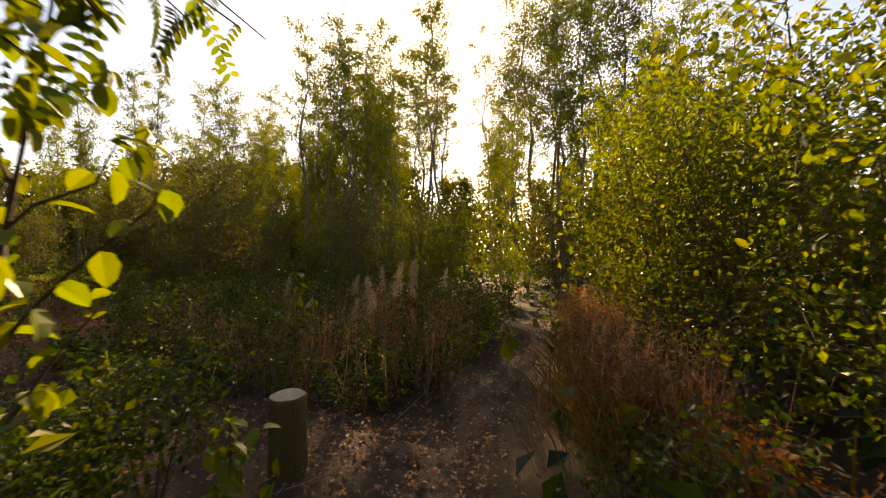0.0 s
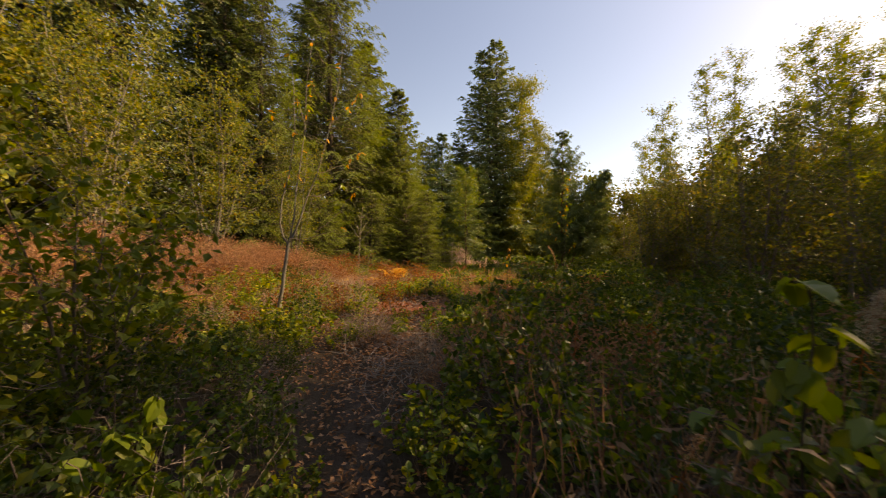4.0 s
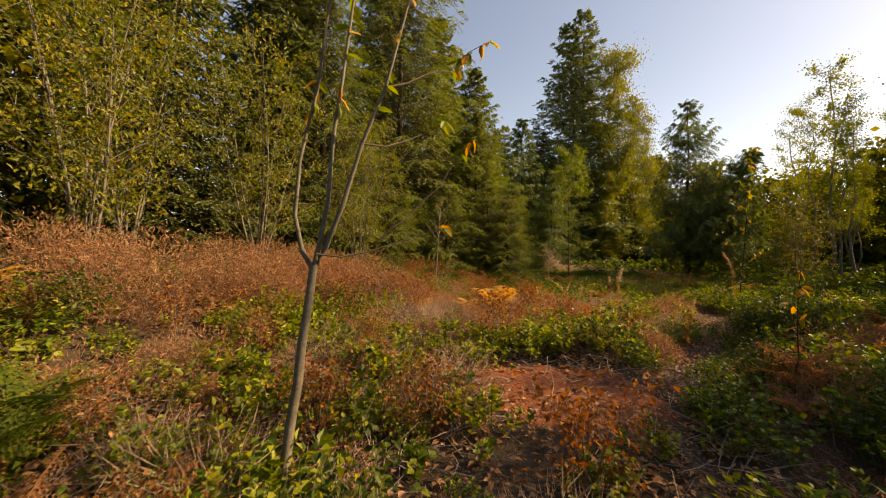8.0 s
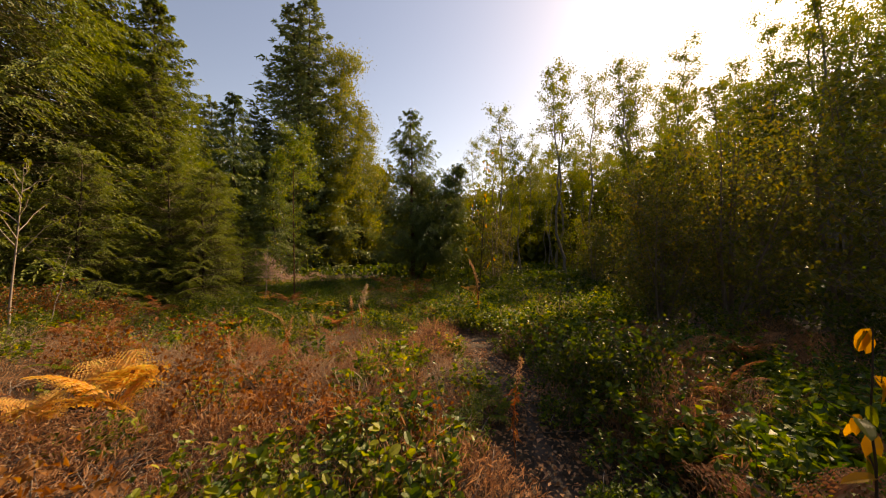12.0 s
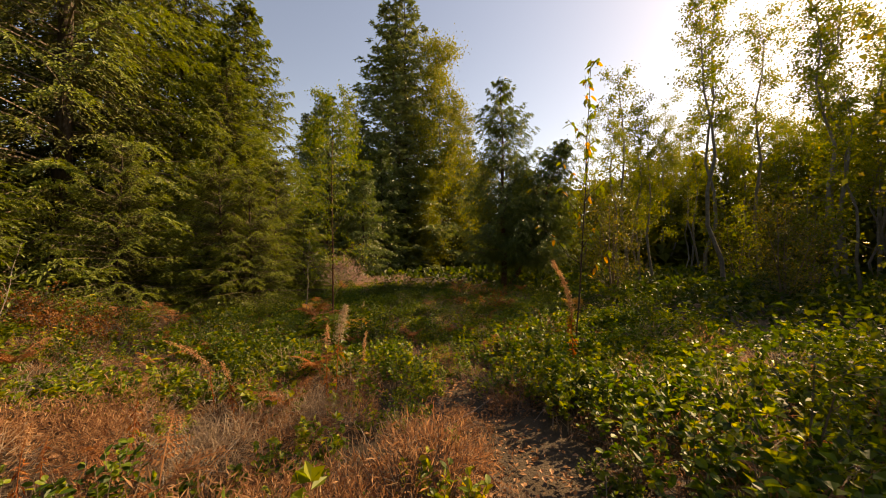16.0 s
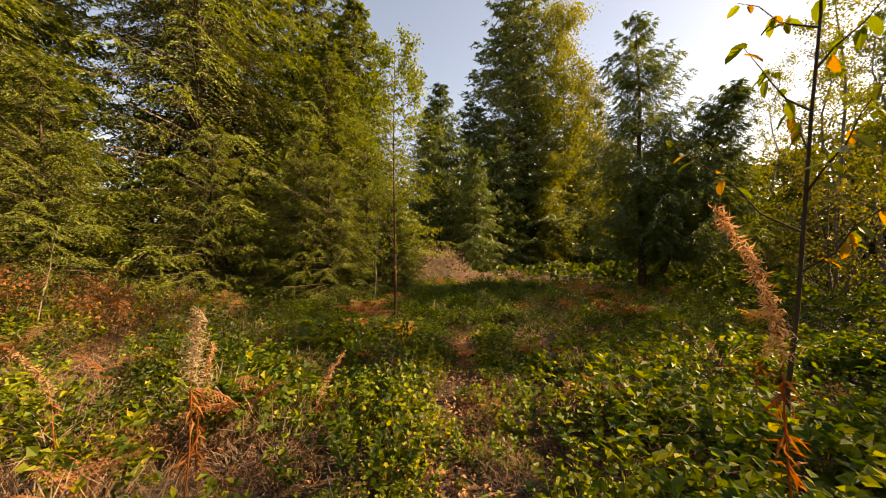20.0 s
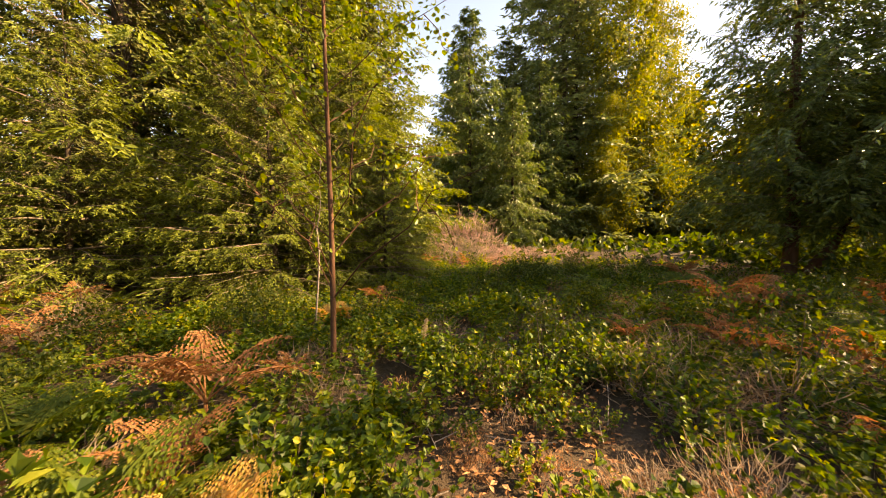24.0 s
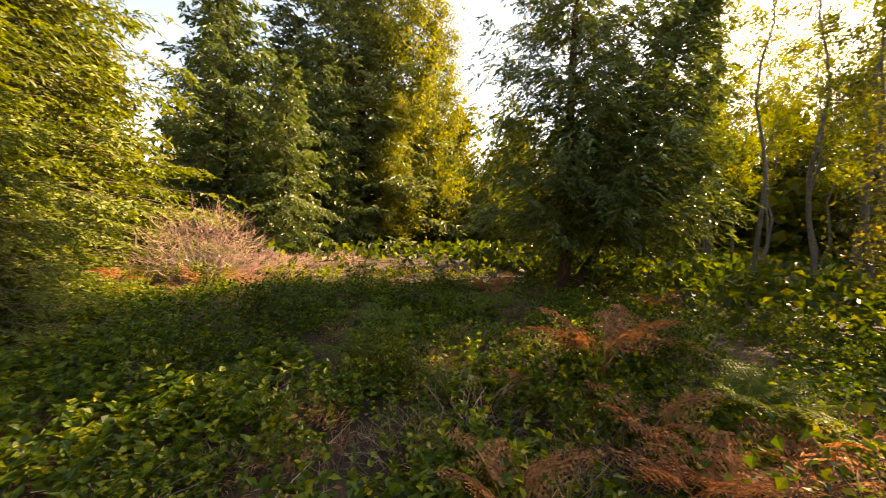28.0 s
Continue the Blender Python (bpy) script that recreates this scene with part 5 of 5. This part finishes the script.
for i in range(16):
    x = random.uniform(1.0, 6.5)
    c = place(weeds[2], x, -2.75 - max(0, x - 3) * 0.12 - random.uniform(0, 0.35), random.uniform(0, 360), random.uniform(0.7, 1.1))
    c["group"] = "dry fireweed"


# ---- saplings ----
def near_sapling():
    """The three-stemmed grey sapling beside the way, with single big leaves."""
    t = thing("grey_sapling", "slender grey-barked sapling forking into three stems, few yellow leaves", "sapling")
    b = np.array([-1.88, 5.55, ground_z(-1.88, 5.55) - 0.03])
    f = np.array([-1.74, 5.69, 1.42])
    hp = Heap()
    p = line(b, f, 7, 0.004)
    tube(hp, p, np.linspace(0.037, 0.029, 7), 10)
    put("trunk", hp.mesh("trunk", M_greybark, True), t)
    tips = []
    for pts, r in ((((0, 0, -0.03), (-0.10, 0.01, 0.10), (-0.17, 0.02, 0.35), (-0.15, 0.04, 0.75), (-0.03, 0.06, 1.25), (0.05, 0.10, 2.0), (0.0, 0.12, 3.0), (-0.1, 0.15, 3.5)), 0.019), (((0, 0, -0.03), (0.03, 0.02, 0.15), (0.08, 0.04, 0.45), (0.10, 0.06, 0.9), (0.14, 0.10, 1.3), (0.2, 0.16, 2.0), (0.22, 0.2, 3.0), (0.3, 0.25, 3.8)), 0.020), (((0, 0, -0.03), (0.07, 0.03, 0.12), (0.18, 0.06, 0.42), (0.30, 0.10, 0.85), (0.45, 0.15, 1.25), (0.62, 0.22, 2.0), (0.78, 0.28, 2.9), (0.85, 0.3, 3.6)), 0.021)):
        hp = Heap()
        q = f + np.array(pts)
        tube(hp, q, np.linspace(r, 0.005, 8), 8)
        tips.append((q, put("stem", hp.mesh("stem", M_greybark, True), t)))
    for a, e, n in (((-1.70, 5.66, 1.50), (-0.95, 6.3, 1.74), 7), ((-1.35, 5.90, 1.60), (-0.72, 6.28, 2.42), 8), ((-1.29, 5.84, 2.67), (-0.62, 6.35, 3.2), 6), ((-1.70, 5.79, 3.4), (-2.4, 5.6, 4.1), 5), ((-1.54, 5.85, 3.4), (-1.2, 5.4, 4.2), 5), ((-1.1, 5.9, 3.6), (-0.6, 6.3, 4.4), 5), ((-1.54, 5.86, 3.6), (-2.0, 6.4, 4.5), 5), ((-1.44, 5.79, 2.27), (-0.95, 6.25, 2.55), 5)):
        hp = Heap()
        q = line(a, e, n, 0.012, 0.06)
        tube(hp, q, np.linspace(0.0075, 0.002, n), 6)
        tips.append((q, put("branch", hp.mesh("branch", M_twig, True), t)))
    kinds = []
    for mat in (M_orange_leaf, M_alder, M_aspen):
        hp = Heap()
        leaves(hp, np.zeros((1, 3)), np.array([[0, 1.0, 0]]), np.array([[0, 0, 1.0]]), 0.11, 0.05, 0.2, 0.25, fine=True)
        kinds.append(hp.mesh("leaf", mat))
    for q, bough in tips:
        for _ in range(15 if q[-1][2] > 2.6 else 4):
            s = random.uniform(0.5 if q[-1][2] > 2.6 else 0.85, 1.0)
            p = [np.interp(s, np.linspace(0, 1, len(q)), q[:, c]) for c in range(3)]
            lf = put("leaf", random.choice(kinds), bough)
            lf.matrix_basis = pose(*p, random.uniform(-80, 10), random.uniform(-30, 30), random.uniform(0, 360))
    return t


near_sapling()


def leafy_sapling(name, label, x, y, h, lean, n_leaf, mats, leaf_len, stem_r=0.013, bark=None, branches=6, first=0.35, wid=0.5, blen=0.35):
    """A thin young tree with leaves that can be told apart one by one."""
    t = thing(name, label, "sapling")
    z = ground_z(x, y) - 0.03
    hp = Heap()
    q = line((x, y, z), (x + lean[0], y + lean[1], z + h), 9, 0.012)
    tube(hp, q, np.linspace(stem_r, 0.003, 9), 7)
    lines_ = [(q[4:], put("stem", hp.mesh("stem", bark or M_darkbark, True), t))]
    for k in range(branches):
        s = first + (0.97 - first) * k / max(1, branches - 1)
        p = np.array([np.interp(s, np.linspace(0, 1, 9), q[:, c]) for c in range(3)])
        a = k * 2.4 + random.uniform(-0.4, 0.4)
        L = blen * h * (1.15 - s) * random.uniform(0.7, 1.2)
        b = line(p, p + np.array([math.cos(a), math.sin(a), 1.0]) * L * 0.75, 5, 0.02)
        hp = Heap()
        tube(hp, b, np.linspace(stem_r * 0.45, 0.002, 5), 5)
        lines_.append((b, put("branch", hp.mesh("branch", bark or M_darkbark, True), t)))
    kinds = []
    for mat in mats:
        hp = Heap()
        leaves(hp, np.zeros((1, 3)), np.array([[0, 1.0, 0]]), np.array([[0, 0, 1.0]]), leaf_len, leaf_len * wid, 0.22, 0.25, fine=True)
        kinds.append(hp.mesh("leaf", mat))
    for i in range(n_leaf):
        b, bough = lines_[i % len(lines_)]
        s = random.uniform(0.15, 1.0)
        p = [np.interp(s, np.linspace(0, 1, len(b)), b[:, c]) + random.gauss(0, 0.012) for c in range(3)]
        lf = put("leaf", random.choice(kinds), bough)
        lf.matrix_basis = pose(*p, random.uniform(-75, 5), random.uniform(-30, 30), random.uniform(0, 360))
        lf.scale = (random.uniform(0.7, 1.2),) * 3
    return t


leafy_sapling("cherry_sapling", "thin dark-stemmed sapling with drooping green and yellow leaves", 5.66, 16.42, 4.75, (0.0, -0.6), 150, (M_alder, M_alder, M_aspen, M_orange_leaf), 0.115, 0.017, branches=14, first=0.3, blen=0.24)
leafy_sapling("pale_sapling", "small sapling with a white stem and sparse yellow-green leaves", -3.95, 16.8, 3.4, (0.15, 0.1), 130, (M_birch, M_aspen), 0.07, 0.026, M_deadtwig, branches=12, first=0.5, blen=0.5)
leafy_sapling("twiggy_sapling", "bare crooked sapling with a few green leaves", -3.95, 18.15, 1.9, (0.35, 0.1), 40, (M_alder,), 0.075, 0.012, M_deadtwig, branches=7)
leafy_sapling("yellow_sapling", "knee-high sapling with hanging bright yellow leaves", 2.3, 8.0, 1.45, (0.05, 0.0), 16, (M_orange_leaf, M_orange_leaf, M_aspen), 0.11, 0.008, branches=4, first=0.6)
leafy_sapling("thin_sapling", "thin pale-stemmed sapling beside the young alder", 0.25, 22.5, 2.4, (0.1, 0.05), 40, (M_alder, M_aspen), 0.06, 0.014, M_deadtwig, branches=7, first=0.4)
leafy_sapling("birch_seedling", "young leafy seedling with bright yellow-green leaves", 2.52, 0.68, 1.35, (0.08, 0.02), 40, (M_alder, M_aspen), 0.11, 0.008, branches=7, first=0.4, wid=0.75)
leafy_sapling("bramble_bush", "arching bush with yellow-green toothed leaves", 0.15, 0.5, 0.9, (0.2, 0.1), 90, (M_aspen, M_alder), 0.075, 0.008, branches=9, first=0.2, wid=0.6, blen=0.6)
leafy_sapling("hazel_sapling", "drooping sapling with large yellow-green leaves over the path", -1.05, -1.2, 2.7, (0.25, 0.1), 150, (M_alder, M_aspen, M_aspen), 0.08, 0.014, branches=14, first=0.45, wid=0.7, blen=0.35)
leafy_sapling("maple_seedling", "low seedling with broad yellow-green leaves", -0.2, -1.1, 0.9, (0.1, 0.1), 60, (M_alder, M_aspen), 0.085, 0.008, branches=8, first=0.2, wid=0.8, blen=0.6)


# ---- overhanging locust tree ----
def locust():
    t = thing("locust_tree", "young locust tree whose feathery leaves hang over the path", "tree")
    b = np.array([-2.5, 0.2, ground_z(-2.5, 0.2) - 0.03])
    hp = Heap()
    q = line(b, (-2.2, 0.0, 4.4), 8, 0.02)
    tube(hp, q, np.linspace(0.05, 0.02, 8), 8)
    put("trunk", hp.mesh("trunk", M_darkbark, True), t)
    kinds = []
    for L in (0.24, 0.30):
        hp = Heap()
        rib = np.stack([0 * np.linspace(0, 1, 6), L * np.linspace(0, 1, 6), -0.35 * L * np.linspace(0, 1, 6) ** 2], 1)
        tube(hp, rib, np.linspace(0.002, 0.001, 6), 3)
        m = np.repeat(np.linspace(0.15, 0.97, 9), 2)
        p = np.stack([np.interp(m, np.linspace(0, 1, 6), rib[:, c]) for c in range(3)], 1)
        w = np.stack([np.where(np.arange(18) % 2 == 0, 1.0, -1.0), 0.35 + 0 * m, -0.25 + 0 * m], 1)
        leaves(hp, p, w, np.array([0, 0, 1.0]) + np.random.normal(size=(18, 3)) * 0.2, 0.042, 0.02, 0.15, 0.1, fine=True)
        kinds += [hp.mesh("leaf", M_alder), hp.mesh("leaf", M_shade_leaf)]
    for end in ((-0.5, -1.45, 2.12), (-0.3, -1.0, 2.34), (-0.78, -1.28, 2.02), (-0.95, -1.15, 1.92), (-0.05, -1.15, 2.38), (-0.65, -0.78, 2.2), (-1.1, -1.5, 2.3)):
        hp = Heap()
        br = line((-2.25, 0.05, 2.9 + random.random() * 0.5), end, 7, 0.03, -0.22)
        tube(hp, br, np.linspace(0.012, 0.003, 7), 5)
        bough = put("branch", hp.mesh("branch", M_darkbark, True), t)
        for i in range(17):
            s = random.uniform(0.4, 1.0)
            p = [np.interp(s, np.linspace(0, 1, 7), br[:, c]) for c in range(3)]
            lf = put("leaf", random.choice(kinds), bough)
            lf.matrix_basis = pose(*p, random.uniform(-75, -10), random.uniform(-20, 20), random.uniform(0, 360))


locust()


# ---- post, brush pile, stones ----
def wooden_post(x, y, h, r):
    p = thing("wooden_post", "round weathered wooden post with a pale cracked top", "post")
    z0 = ground_z(x, y) - 0.05
    hp = Heap()
    zs = np.array([0, 0.3, 0.6, 0.9, 0.985, 1.0]) * (h + 0.05)
    rr = np.array([1.03, 1.0, 0.99, 0.985, 0.98, 0.93]) * r
    tube(hp, np.stack([0 * zs, 0.01 * zs, zs], 1) + np.array([x, y, z0]), rr, 20)
    put("shaft", hp.mesh("shaft", M_post, True), p)
    v, f, n = [(x, y + 0.01 * h, z0 + h + 0.052)], [], 20
    for k in range(n):
        a = 2 * math.pi * k / n
        v.append((x + 0.935 * r * math.cos(a), y + 0.01 * h + 0.935 * r * math.sin(a), z0 + h + 0.05 + 0.004 * math.sin(3 * a)))
    for k in range(0, n, 2):
        f.append((0, 1 + k, 1 + (k + 1) % n, 1 + (k + 2) % n))
    put("end_grain", Heap().add(v, f).mesh("end_grain", M_posttop), p, "pale grey end grain")
    return p


wooden_post(0.86, -0.55, 0.55, 0.135)

pile = bush_of_twigs("brush_pile", "rounded pile of bleached dead brush with some green regrowth", M_pink, 1.9, 1.6, 1500, (0.40, 0.014), twigs=420, twig_material=M_deadtwig)
pile.matrix_basis = pose(0.05, 32.3, ground_z(0.05, 32.3) - 0.03)
for x, y, s in ((0.0, 31.3, 1.3), (0.6, 31.6, 1.1), (-0.5, 31.2, 1.0)):
    place(salals[5], x, y, 40, s, z=ground_z(x, y) + (0.0 if s < 1.5 else 0.6))
pink = bush_of_twigs("dead_bracken_bank", "bank of bleached pinkish dead bracken and twigs", M_pink, 0.6, 0.9, 900, (0.18, 0.014), group="bleached bank", twigs=40, twig_material=M_deadtwig)
pink.matrix_basis = pose(1.3, 34.3, ground_z(1.3, 34.3))
for x, y in ((2.4, 35.0), (0.3, 33.6), (3.6, 35.4), (1.9, 33.2)):
    place(pink, x, y, random.uniform(0, 360), random.uniform(0.8, 1.1))


def stone(x, y, r):
    bm = bmesh.new()
    bmesh.ops.create_icosphere(bm, subdivisions=2, radius=r)
    for v in bm.verts:
        v.co *= 1 + 0.28 * noise.noise(v.co / r * 0.9 + Vector((x, y, 0)))
        v.co.z *= 0.6
    me = bpy.data.meshes.new("stone")
    bm.to_mesh(me)
    bm.free()
    me.materials.append(M_stone)
    ob = tagged(put("stone", me), "small pale stone beside the path", "stone", "pale stones")
    ob.location = (x, y, ground_z(x, y) + 0.05)


for x, y, r in ((0.95, 9.0, 0.05), (1.5, 8.75, 0.035), (2.9, 22.6, 0.05), (2.75, 22.75, 0.04), (2.62, 23.0, 0.05), (2.85, 22.9, 0.035)):
    stone(x, y, r)

# the plants from which the others were copied stand in the cover too
SPARE = [(5.0 + 0.9 * (i % 5), 18.2 + 0.9 * (i // 5)) for i in range(len(TEMPLATES))]
for ob, (x, y) in zip(TEMPLATES, SPARE):
    ob.matrix_basis = pose(x, y, ground_z(x, y) - 0.02)
for k, ob in enumerate(tall_heather):
    ob.matrix_basis = pose(-6.6 + 0.9 * k, 12.4 + 0.3 * k, ground_z(-6.6 + 0.9 * k, 12.4 + 0.3 * k))
for ob, (x, y) in zip([*rusty, grey_brush, *grasses], ((-2.2, 9.6), (-2.9, 9.1), (-1.4, 9.4), (-3.1, 7.6), (-2.4, 7.9), (5.6, -3.3), (-3.3, 8.4))):
    ob.matrix_basis = pose(x, y, ground_z(x, y) - 0.02)
for k, ob in enumerate(weeds[1:]):
    ob.matrix_basis = pose(4.9 + 0.5 * k, 1.2 + 0.4 * k, ground_z(4.9 + 0.5 * k, 1.2 + 0.4 * k))
